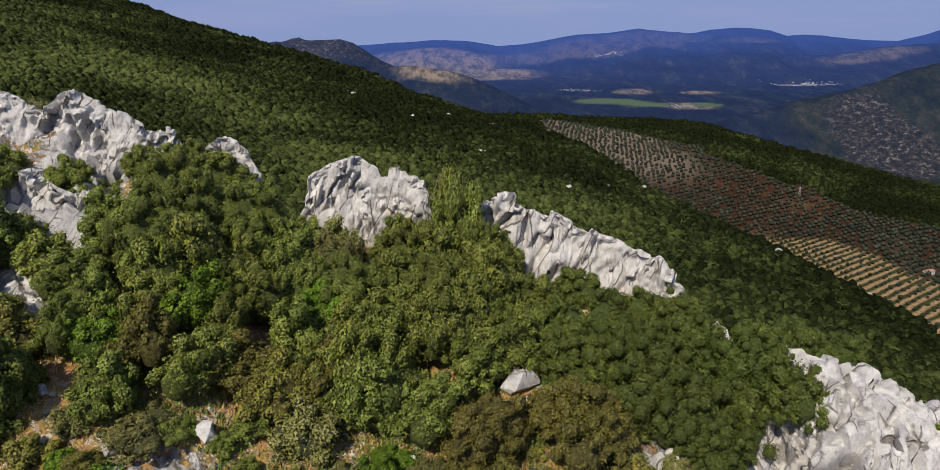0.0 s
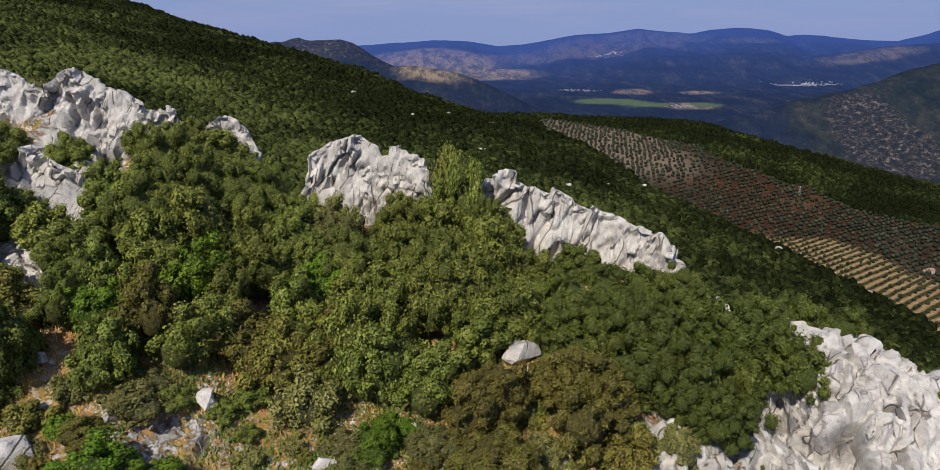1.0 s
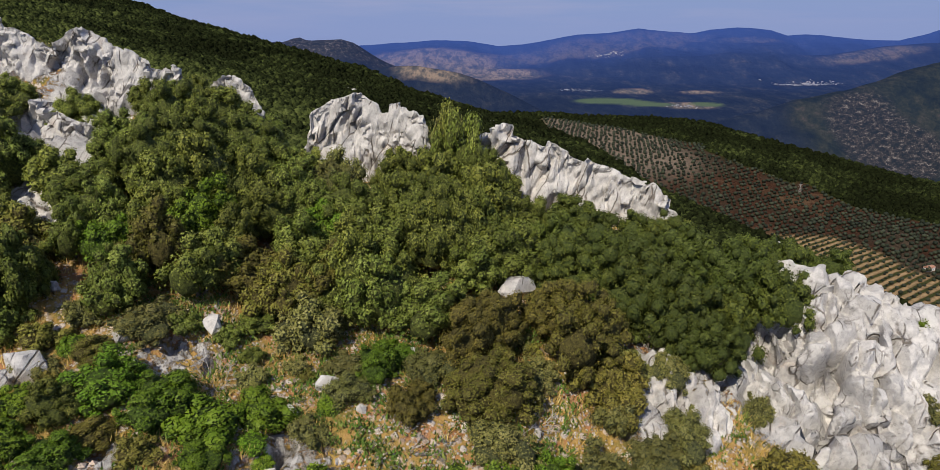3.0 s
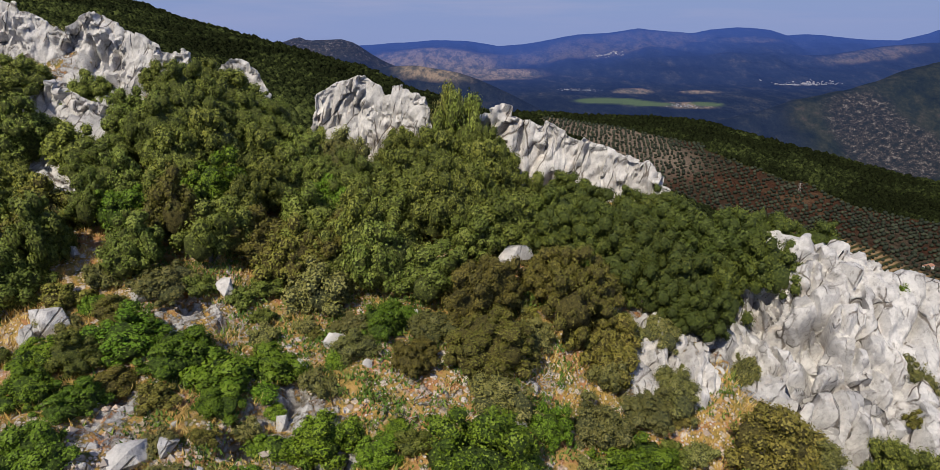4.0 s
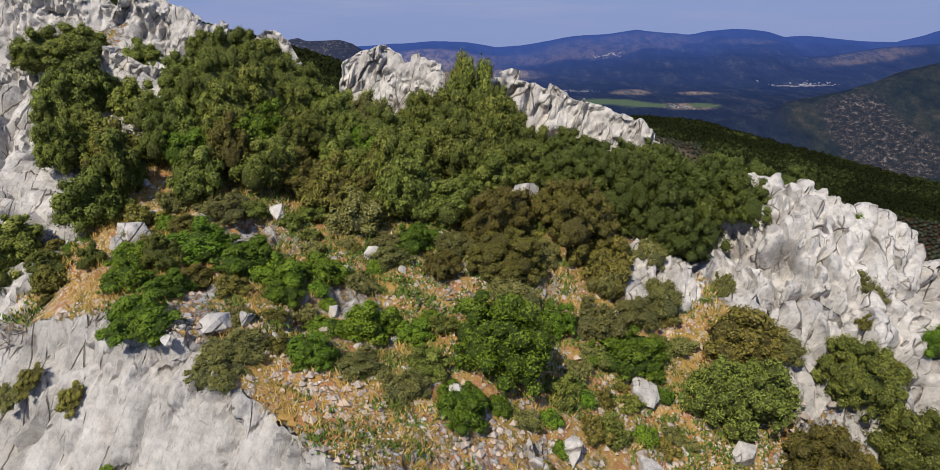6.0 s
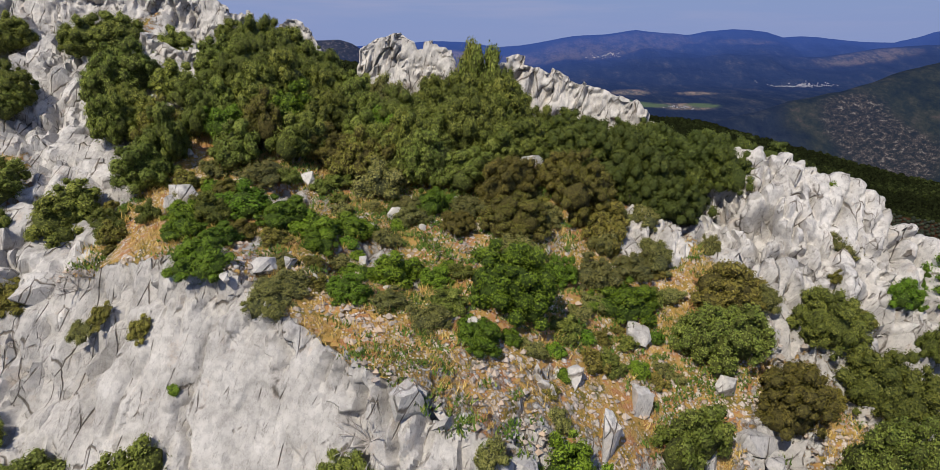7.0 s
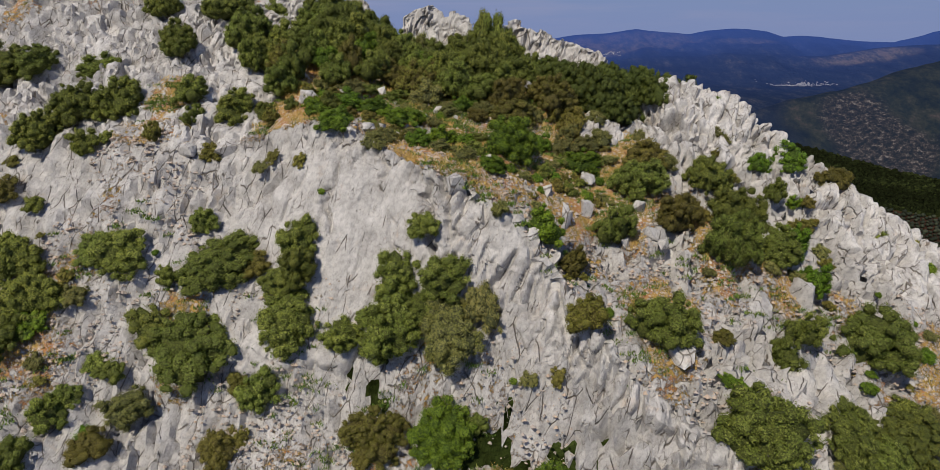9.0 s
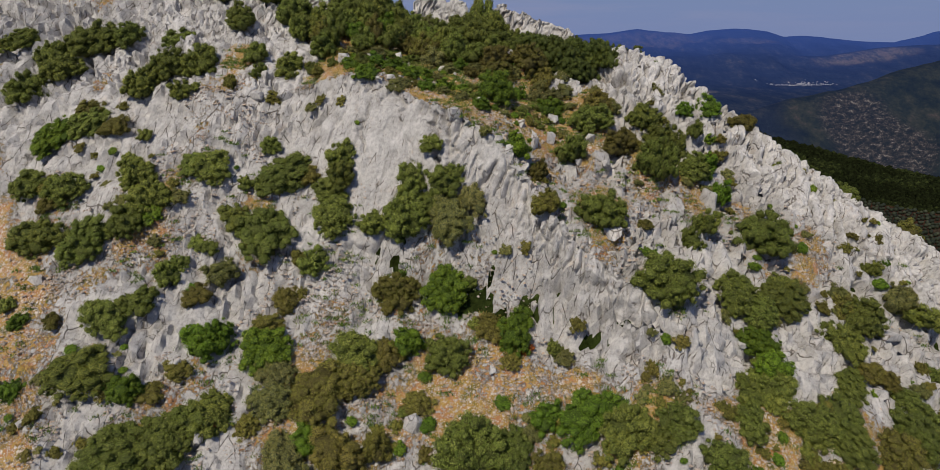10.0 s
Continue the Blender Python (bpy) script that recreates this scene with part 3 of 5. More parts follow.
ALONG = np.cross(BED, (0.0, 1.0, 0.0))
ALONG /= np.linalg.norm(ALONG)
ACROSS = np.cross(BED, ALONG)


def plates(p, plate, tall, seed, joint):
    """Angular blocks of bedded rock with flat, tilted tops and sloping sides, how near a joint is, and a number for each block."""
    q = np.stack([p @ BED / plate, p @ ALONG / tall, p @ ACROSS / (tall * 0.8)], -1)
    i = np.floor(q).astype(np.int64)
    best = np.full(q.shape[:-1], -9.0)
    second, own = best.copy(), best.copy()
    for dx in (-1, 0, 1):
        for dy in (-1, 0, 1):
            for dz in (-1, 0, 1):
                c = i + (dx, dy, dz)
                h = [hashed(c[..., 0], c[..., 1], c[..., 2], seed + k) for k in (3, 4, 5, 9)]
                off = [q[..., k] - c[..., k] - h[k] for k in range(3)]
                a, b = np.sin(h[3] * 57), np.sin(h[3] * 91)
                reach = np.maximum(np.maximum(np.abs(off[0] + 0.25 * b * off[1]), np.abs(off[1] - 0.25 * a * off[0])), np.abs(off[2]))
                v = 0.62 * h[3] + 0.42 * a * off[0] + 0.22 * b * off[1] + 0.22 * np.sin(h[3] * 143) * off[2] - 0.8 * np.maximum(reach - 0.35, 0)
                more = v > best
                second = np.where(more, best, np.maximum(second, v))
                own = np.where(more, h[3], own)
                best = np.where(more, v, best)
    return best - 0.2, np.exp(-((best - second) / joint) ** 2), own


def rock_form(p, seed=0, plate=1.0, tall=3.2):
    """How far blocks stand proud, about -1 to 1, and a number for each block."""
    p = p + 0.16 * np.stack([fractal(p / 3.6, 3, seed + 70 + k) for k in range(3)], -1) + 0.03 * np.stack([fractal(p / 0.6, 2, seed + 75 + k) for k in range(3)], -1)
    a, ja, block = plates(p, plate, tall, seed, 0.15 / plate)
    b, jb, _ = plates(p, plate * 0.5, tall * 0.42, seed + 40, 0.22 / plate)
    c, jc, _ = plates(p, plate * 0.24, tall * 0.2, seed + 60, 0.26)
    some = ramp(-0.4, 0.25, fractal(p / 2.6, 3, seed + 95))
    open_joint = 0.15 + 0.85 * ramp(-0.4, 0.3, fractal(p / 1.9, 2, seed + 97))
    fine = fractal(p * np.array((2.2, 2.2, 1.3)), 4, seed + 90, 0.55)
    return 0.75 * a - 2.6 * ja * open_joint + (0.25 + 0.75 * some) * (0.40 * b - 1.15 * jb) + (0.25 + 0.9 * some) * (0.14 * c - 0.22 * jc) + 0.05 * fine, block


def in_blocks(name, p, block, label, stone=STONE):
    """A rock whose blocks, bounded by its joints, are parts of their own."""
    h, w = p.shape[0] - 1, p.shape[1] - 1
    faces = grid_faces(w + 1, h + 1)
    co = p.reshape(-1, 3)
    cell = np.round(block[:-1, :-1], 6).ravel().tolist()
    root = list(range(h * w))

    def find(i):
        while root[i] != i:
            root[i] = root[root[i]]
            i = root[i]
        return i

    for i in range(h * w):
        if i % w and cell[i] == cell[i - 1]:
            root[find(i)] = find(i - 1)
        if i >= w and cell[i] == cell[i - w]:
            root[find(i)] = find(i - w)
    which = np.array([find(i) for i in range(h * w)])
    for _ in range(3):
        count = np.bincount(which, minlength=h * w)
        for i in np.where(count[which] < 170)[0].tolist():
            if count[find(i)] < 170:
                root[find(i)] = find(i - 1 if i % w else i + 1)
        which = np.array([find(i) for i in range(h * w)])
    body = tagged(new(name), label, "rock", "limestone crags")
    for k in np.unique(which):
        used, inv = np.unique(faces[which == k], return_inverse=True)
        new("block", mesh_of("block", co[used], inv.reshape(-1, 4), [stone], sharp=0.55)).parent = body
    return body


def bareness(x, y):
    """How bare the rock is, and how boldly it is broken."""
    cy, ty, ly, fy = (line(k, x, 1) for k in (CREST, TERRACE, LIP, FOOT))
    n = fractal(flat3(x / 5.5, y / 5.5), 4, 3, 0.55)
    n2 = fractal(flat3(x / 14, y / 11), 3, 5)
    face = ramp(-3.0, 1.0, y - fy) * ramp(0.5, -0.3, y - ly)
    upper = ramp(-0.8, 0.6, y - ty)
    shelf = ramp(-0.2, 0.6, y - ly) * (1 - upper)
    low = ramp(1.0, -3.0, y - fy)
    left, right = ramp(-17, -21, x), ramp(10, 12.5, x)
    mid = (1 - left) * (1 - right)
    broken = ramp(0.62, 0.34, (y - fy) / (ly - fy + 0.01)) * ramp(7, 2, x)
    bare = face * (0.92 - 0.12 * ramp(-24, -30, x) - 0.27 * broken + 0.05 * n2) + low * 0.52
    bare = bare + shelf * (0.66 * left + (0.24 + 0.26 * ramp(15, 9, y)) * mid + ramp(18, 24, x) * 0.72 * right + (1 - ramp(18, 24, x)) * 0.56 * right)
    bare = bare + upper * (0.72 * left + 0.10 * mid + 0.98 * right)
    bare = bare + 0.55 * ramp(2.4, 0.4, np.hypot(x - 8.3, (y - 23.2) * 0.8) - 1.2) * (1 - right * upper)
    bare = np.clip(bare + 0.30 * n * (1 - 0.55 * face * ramp(-22, -18, x)) * (1 - 0.85 * right * upper), 0, 1)
    bold = 0.30 + 0.75 * right * upper + 0.30 * left * (upper + shelf) + 0.35 * shelf * right + 0.25 * shelf * mid + 0.10 * face * ramp(0, 8, x)
    return bare, bold


def normals(p):
    n = np.cross(np.gradient(p, axis=1), np.gradient(p, axis=0))
    return n / (np.linalg.norm(n, axis=-1, keepdims=True) + 1e-9)


def bare_land(x, y):
    return near_land(x, y) + 0.30 * fractal(flat3(x / 4.0, y / 4.0), 3, 8) + 0.10 * fractal(flat3(x, y), 3, 9)


def hillside():
    xs, ys = np.arange(-74, 62, 0.34), spread((-22, -10, 0.4), (-10, 47, 0.23))
    x, y = np.meshgrid(xs, ys)
    p = np.stack([x, y, bare_land(x, y)], -1)
    n = normals(p)
    bare, bold = bareness(x, y)
    d = ramp(0.34, 0.62, bare) * bold * (0.2 + rock_form(p)[0]) + 0.05 * fractal(p * 1.9, 4, 77, 0.65)
    side = ramp(0, 3, np.minimum.reduce([x + 74, 61.4 - x, y + 22, 46.7 - y]))
    p = p + n * d[..., None]
    p[..., 2] -= 4 * (1 - side)
    return xs, ys, p, bare


def beneath(x, y):
    """1 well within the bare rock sheets, where the hillside lies lower under their joints."""
    cy, ty, ly, fy = (line(k, x, 1) for k in (CREST, TERRACE, LIP, FOOT))
    v = (y - fy) / (ly - fy)
    slab = ramp(-13, -11.5, x) * ramp(18.5, 17, x) * ramp(0.66, 0.74, v) * ramp(1.0, 0.93, v)
    ridge = ramp(12.5, 14, x) * ramp(56, 54, x) * ramp(0.6, 1.6, y - ty) * ramp(1.0, 0.0, y - cy)
    return np.maximum(slab, ridge)


hx, hy, hp, hbare = hillside()
surface = hp[..., 2].copy()
hp[..., 2] -= 1.0 * beneath(hp[..., 0], hp[..., 1])
slope = new("hillside", mesh_of("hillside", hp.reshape(-1, 3), grid_faces(len(hx), len(hy)), [HILL], extra=[("rocky", hbare.ravel())], sharp=0.7))
tagged(slope, "steep pale grey limestone mountainside with ledges of dry grass", "rock face", kind="structure")


def rock_sheet(x0, x1, step, low, high, rows, bold, seed, plate, tall, proud=0.25, ragged=0.9, holes=lambda x, v: 0.0 * x * v, cracks=()):
    """A bare stretch of the mountain, finely broken, that dips into the hillside at its uneven edges."""
    xs = np.arange(x0, x1, step)
    v = np.linspace(0, 1, rows)[:, None]
    lo, hi = low(xs), high(xs)
    y = lo + (hi - lo) * v
    x = xs + 0 * v
    p = np.stack([x, y, bare_land(x, y)], -1)
    n = normals(p)
    rim = np.minimum(np.minimum(x - x0, x1 - x) / 2.0, np.minimum(v, 1 - v) * (hi - lo) / 1.2) + ragged * 0.6 * fractal(flat3(x / 2.2, y / 2.2), 3, seed + 5)
    gaps = 0.75 + 1.5 * fractal(flat3(x / 4.5, y / 3.5), 3, seed + 6) + 2.0 * (1 - holes(x, v))
    keep = ramp(0.1, 0.8, np.minimum(rim, gaps))
    form, block = rock_form(p, seed, plate, tall)
    d = keep * (proud + bold(x, v) * form) - 1.3 * (1 - keep)
    wander = 0.35 * fractal(flat3(x / 0.9, p[..., 2] / 0.9), 3, seed + 8)
    for x0, z0, x1, z1, deep in cracks:
        t = np.clip((p[..., 2] - z0) / (z1 - z0), 0, 1)
        away = np.abs(x + wander - x0 - (x1 - x0) * t)
        d = d - deep * np.exp(-(away / 0.2) ** 2) * ramp(0.6, 0.0, np.abs(p[..., 2] - z0 - (z1 - z0) * t))
    return p + n * d[..., None], block


in_blocks("limestone_ridge", *rock_sheet(11.0, 58, 0.085, lambda x: line(TERRACE, x, 1) - 0.8 - 2.0 * ramp(20, 34, x), lambda x: line(CREST, x, 1) + 2.2, 215, lambda x, v: 0.46 + 0.12 * ramp(0.8, 0.4, v) + 0 * x, 300, 1.5, 4.4, 0.40),
          "pale limestone ridge split into leaning plates by dark joints")
in_blocks("limestone_slab", *rock_sheet(-23, 19.5, 0.105, lambda x: line(FOOT, x, 1) + 1.2, lambda x: line(LIP, x, 1) + 0.7, 270, lambda x, v: 0.07 + 0.40 * ramp(0.72, 0.97, v) + 0.08 * ramp(-13, -16, x) + 0.22 * ramp(-5.2, -3.5, x), 320, 1.5, 5.0, 0.22,
          holes=lambda x, v: np.maximum(ramp(-13, -17, x), 0.9 * ramp(0.5, 0.2, v) * ramp(7, 2, x)),
          cracks=((-5.5, -19.7, -5.0, -25.6, 1.2), (-6.8, -17.4, -6.0, -19.6, 0.45), (-12.8, -20.8, -12.5, -23, 0.6), (-4.5, -19.2, -4.0, -23, 0.6), (-11.5, -16.8, -12.4, -20.5, 0.35), (-9.2, -16.8, -8.6, -19.4, 0.4), (-14.6, -16, -14.2, -18, 0.4), (2, -24, 4.5, -30, 0.5), (-17, -19, -18.5, -25, 0.4), (-8.2, -22, -7.6, -24.6, 0.25))),
          "smooth grey limestone slab with fine cracks above the scree", SLAB_STONE)
in_blocks("fluted_limestone", *rock_sheet(6.0, 11.6, 0.065, lambda x: 19.4 + 0 * x, lambda x: 24.8 + 0 * x, 140, lambda x, v: 0.62, 340, 0.95, 3.2, 0.35, 0.5),
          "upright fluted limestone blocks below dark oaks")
in_blocks("limestone_outcrop", *rock_sheet(-46, -17.5, 0.15, lambda x: line(LIP, x, 1) - 1.5, lambda x: line(CREST, x, 1) - 4.0, 190, lambda x, v: 0.36, 360, 1.5, 3.0, 0.0, 1.4, holes=lambda x, v: 0.8 + 0 * x * v),
          "broken pale limestone outcrop with bushes in its gaps")


def height_at(x, y):
    """The height of the hillside's surface."""
    i, j = np.searchsorted(hx, x), np.searchsorted(hy, y)
    i, j = np.clip(i, 1, len(hx) - 1), np.clip(j, 1, len(hy) - 1)
    return surface[j, i]


# ---- crags on the crest ----
def part(name, me, parent, label=""):
    ob = new(name, me)
    ob.parent = parent
    if label:
        tagged(ob, label)
    return ob


def crag(spine, seed, thick=2.2, plate=0.9, bold=0.75, tall=3.0):
    """A jagged fin of bedded rock along a spine of x, y, foot and top."""
    k = np.array(spine, float)
    s = np.concatenate([[0], np.cumsum(np.hypot(np.diff(k[:, 0]), np.diff(k[:, 1])))])
    u = np.arange(-0.4, s[-1] + 0.4, 0.075)
    x, y, foot, top = (np.interp(u, s, k[:, c]) for c in range(4))
    top = top + 0.22 * fractal(np.stack([u / 1.1, 0 * u, 0 * u], -1), 3, seed) + 0.55 * (hashed(np.floor(u / 0.95 + 0.4 * np.sin(u)).astype(np.int64), 0, 0, seed) - 0.6)
    endcap = ramp(-0.4, 0.9, u) * ramp(s[-1] + 0.4, s[-1] - 0.9, u)
    top = foot + (top - foot) * (0.25 + 0.75 * endcap)
    tx, ty = np.gradient(x, u), np.gradient(y, u)
    v = np.linspace(0, 1, 112)[:, None]
    rise = np.clip(1 - np.abs(v - 0.5) * 2, 0, 1)
    up = np.minimum(1, rise * 1.25) ** 0.85
    lean = (v - 0.5) * 2
    out = np.sign(lean) * np.minimum(np.abs(lean) ** 1.1, 1) * thick * (0.30 + 0.70 * (1 - up * 0.75))
    px, py = x - ty * -out * -1, y + tx * out
    pz = foot - 1.5 + (top - foot + 1.5) * up
    p = np.stack([px + 0 * pz, py + 0 * pz, pz], -1)
    gu, gv = np.gradient(p, axis=1), np.gradient(p, axis=0)
    n = np.cross(gu, gv)
    n /= np.linalg.norm(n, axis=-1, keepdims=True) + 1e-9
    if n[56, :, 2].mean() < 0:
        n = -n
    form, block = rock_form(p, seed, plate, tall)
    return p + n * (bold * (0.1 + form))[..., None], block


def crags():
    spines = {
        "jagged grey limestone crag split by upright cracks on the crest": [(-10.6, 39.4, -13.2, -8.6), (-9.2, 39.8, -13.4, -8.1), (-7.4, 40, -13.8, -7.3), (-6.4, 40, -13.8, -7.1), (-5.2, 39.8, -13.6, -7.7), (-3.6, 39.3, -13.2, -7.9), (-2.0, 38.6, -12.2, -8.5)],
        "long limestone fin of leaning plates on the crest": [(-1.0, 38.4, -12.5, -8.5), (1.0, 37.2, -12.8, -8.9), (2.4, 36.6, -13, -8.5), (4.2, 36.4, -13.4, -9.2), (6, 36.2, -13.8, -10.2), (8.0, 35.6, -14.2, -10.9), (10, 34.6, -14.6, -11.8), (12.2, 33.4, -15, -13.2)],
        "broad weathered limestone outcrop with rounded boulders on top": [(-36, 40, -9, -2.2), (-31, 40, -8.6, -2.6), (-27.5, 40, -8.4, -2.9), (-25.4, 40.4, -8, -3.7), (-23.6, 40.6, -8, -3.3), (-21, 40.8, -8, -4.6), (-18.6, 41, -8, -5.4), (-17.0, 41.2, -8.4, -5.9)],
        "low limestone outcrop half hidden by bushes": [(-16.9, 41.3, -8, -6.0), (-15.6, 41.2, -8.5, -5.7), (-14.4, 41, -8.8, -6.2), (-12.9, 40.8, -9, -6.9)],
        "cracked limestone step among bushes": [(-25, 36.2, -10.2, -6.8), (-22.5, 35.6, -10.8, -7.4), (-20, 35.2, -11.2, -8.6)],
    }
    for i, (label, spine) in enumerate(spines.items()):
        in_blocks("limestone_crag", *crag(spine, 200 + 13 * i, thick=1.5, plate=(0.85, 1.1, 1.3, 1.1, 1.0)[i], bold=0.27, tall=(1.7, 3.0, 1.9, 1.6, 1.8)[i]), label)


crags()


# ---- bushes ----
def crown(seed, leaves, size, lumps, loose):
    """A crown of unit radius that spreads from the ground: several stocks grown together, each of many tufts of small leaves."""
    r = np.random.default_rng(seed)
    stocks = int(r.integers(4, 7))
    a = np.arange(stocks) * 2 * np.pi / stocks + r.uniform(-0.7, 0.7, stocks)
    out = r.uniform(0.25, 0.60, stocks)
    at = np.stack([out * np.cos(a), out * np.sin(a) * 0.85, 0 * a], -1)
    broad, tall = r.uniform(0.34, 0.55, stocks), r.uniform(0.58, 0.95, stocks)
    at[0], broad[0], tall[0] = 0.3 * at[0], 0.6, 1.0
    own = r.choice(stocks, lumps, p=broad ** 2 / (broad ** 2).sum())
    a, b = r.uniform(0, 2 * np.pi, lumps), np.arccos(r.uniform(-0.05, 1, lumps))
    k = r.uniform(0.80, 1.10, lumps)
    c = at[own] + np.stack([np.cos(a) * np.sin(b) * broad[own] * k, np.sin(a) * np.sin(b) * broad[own] * k, 0.22 + 0.95 * tall[own] * np.cos(b) * k], -1)
    c = np.vstack([c, at + np.stack([0 * broad, 0 * broad, 0.48 * tall], -1)])
    big = np.concatenate([r.uniform(0.07, 0.19, lumps) * (60 / lumps) ** 0.25, 0.86 * broad])
    tone_l = r.uniform(0, 1, len(c))
    share = big ** 1.7
    share[lumps:] *= 0.35
    which = r.choice(len(c), leaves, p=share / share.sum())
    d = r.normal(0, 1, (leaves, 3))
    d[:, 2] += 0.45
    d /= np.linalg.norm(d, axis=1, keepdims=True)
    bumpy = 1 + 0.22 * value_noise(d * 3.2 + which[:, None] * 7.7, seed)
    p = c[which] + d * (big[which] * r.uniform(0.84, 1.20 + loose, leaves) * bumpy)[:, None]
    n = d + r.normal(0, 0.45, (leaves, 3)) + (0, 0, 0.2)
    n /= np.linalg.norm(n, axis=1, keepdims=True)
    t = np.cross(n, r.normal(0, 1, (leaves, 3)))
    t /= np.linalg.norm(t, axis=1, keepdims=True)
    s = np.cross(n, t)
    k = size * r.uniform(0.6, 1.35, leaves)[:, None]
    co = np.stack([p - t * k, p + t * k * 0.7 - s * k * 0.7, p + t * k * 0.7 + s * k * 0.7 + n * k * 0.35], 1).reshape(-1, 3)
    tone = np.repeat(np.clip(tone_l[which] * 0.6 + 0.45 * r.uniform(0, 1, leaves), 0, 1), 3)
    round_n = np.repeat(0.7 * d + 0.5 * n, 3, axis=0)
    round_n /= np.linalg.norm(round_n, axis=1, keepdims=True)
    bm = bmesh.new()
    bmesh.ops.create_icosphere(bm, subdivisions=1, radius=1.0)
    unit = np.array([v.co for v in bm.verts])
    ico = np.array([[v.index for v in f.verts] for f in bm.faces])
    bm.free()
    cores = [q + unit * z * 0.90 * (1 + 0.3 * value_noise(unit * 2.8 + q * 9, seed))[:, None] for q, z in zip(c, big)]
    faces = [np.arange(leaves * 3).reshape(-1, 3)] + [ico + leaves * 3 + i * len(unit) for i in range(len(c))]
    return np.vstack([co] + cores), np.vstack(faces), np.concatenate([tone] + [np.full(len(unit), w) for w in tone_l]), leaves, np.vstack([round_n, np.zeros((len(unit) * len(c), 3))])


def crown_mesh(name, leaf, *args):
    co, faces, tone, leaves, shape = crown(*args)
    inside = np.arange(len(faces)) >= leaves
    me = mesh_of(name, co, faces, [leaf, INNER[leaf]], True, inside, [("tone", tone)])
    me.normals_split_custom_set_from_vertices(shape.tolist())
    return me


def stem_mesh(seed, count=4, spread_out=0.45, tall=0.9, thick=0.045):
    """Forking stems from one foot."""
    r = random.Random(seed)
    bm = bmesh.new()

    def limb(a, b, ra, rb):
        axis = (b - a).normalized()
        side = axis.orthogonal().normalized()
        other = axis.cross(side)
        rings = [[bm.verts.new(q + (side * math.cos(w) + other * math.sin(w)) * rr) for w in (k * math.tau / 5 for k in range(5))] for q, rr in ((a, ra), (b, rb))]
        for k in range(5):
            bm.faces.new((rings[0][k], rings[0][(k + 1) % 5], rings[1][(k + 1) % 5], rings[1][k]))

    def grow(a, way, length, rad, depth):
        b = a + way * length
        limb(a, b, rad, rad * 0.7)
        if depth:
            for _ in range(r.choice((2, 3))):
                turn = Vector((r.uniform(-1, 1), r.uniform(-1, 1), r.uniform(-0.2, 0.8)))
                grow(b, (way + turn * 0.75).normalized(), length * r.uniform(0.55, 0.85), rad * 0.62, depth - 1)

    for k in range(count):
        w = k * math.tau / count + r.uniform(-0.5, 0.5)
        grow(Vector((0.04 * math.cos(w), 0.04 * math.sin(w), -0.15)), Vector((spread_out * math.cos(w), spread_out * math.sin(w), 0.8)).normalized(), tall * 0.45, thick, 2)
    me = bpy.data.meshes.new("stem")
    bm.to_mesh(me)
    bm.free()
    return me


def bush(kind, leaf, seed, leaves, size, lumps, label, category, group, loose=0.0):
    top = tagged(new(kind), label, category, group)
    part("crown", crown_mesh("crown", leaf, seed, leaves, size, lumps, loose), top)
    stems = stem_mesh(seed, 3, 0.4, 0.8)
    stems.materials.append(BARK)
    part("stem", stems, top)
    return top


# where the bushes stand: x, y, radius, height over width
OAKS_LOW = [(-29.6, -10.8, 3.42, 0.67), (17.4, -10.8, 2.05, 0.78), (12.7, -9.5, 1.4, 1), (-26.3, -8.9, 3.53, 0.67), (-2.2, -8.4, 3.58, 1), (10.5, -8.4, 2.37, 0.9), (-23.3, -6.6, 2.21, 0.83), (29.4, -6.7, 2.72, 0.82), (-34.3, -5.6, 2.93, 0.79), (26.3, -5.6, 2.5, 0.9), (5.3, -1.6, 0.92, 1.29), (-12.0, -1.5, 3.01, 0.78), (-4, -1.8, 2.61, 0.85), (37.5, -1.5, 2.15, 0.88), (-33.9, -1.2, 2.59, 0.75), (-31.1, 0, 1.59, 1), (15.2, 0, 3.13, 0.83), (-44, 1.3, 0.81, 1), (-29.9, 2.9, 1.60, 1.07), (-16.7, 4.7, 1.55, 1.09), (42.7, 3.3, 1.44, 1), (22.5, 3.5, 2.51, 0.89), (-26.5, 4.8, 1.12, 0.6), (-11.1, 6.2, 1.43, 1.4)]
OAKS_MID = [(-7.4, 6.0, 2.26, 1.12), (-27.7, 5.1, 0.85, 0.8), (10.1, 4.8, 2.48, 0.89), (27.4, 4.9, 3.14, 0.82), (-37.7, 5.5, 3.37, 0.83), (-21.6, 6.2, 3.18, 0.8), (-14.9, 6.8, 2.51, 0.91), (36.2, 5.6, 3.21, 0.82), (-34.3, 6.1, 2.26, 1), (-43.6, 6.6, 3.15, 0.91), (43.2, 7.3, 1.81, 0.83), (-14.2, 8.6, 1.80, 1.13), (20.3, 7.5, 1.45, 1.2), (-33.1, 7.9, 2.87, 0.8), (-23.9, 9, 0.87, 1.33), (-27.4, 9.7, 1.93, 0.94), (-20.2, 10.1, 2.93, 0.8), (-35.2, 10.3, 2.07, 0.86), (27.5, 10.5, 3.58, 0.72), (39.6, 10.7, 1.09, 1), (-42.3, 11, 2.7, 0.89), (16, 11.5, 2.7, 1.11), (7.8, 11.8, 1.8, 1), (-22.1, 11.9, 1.23, 0.89)]
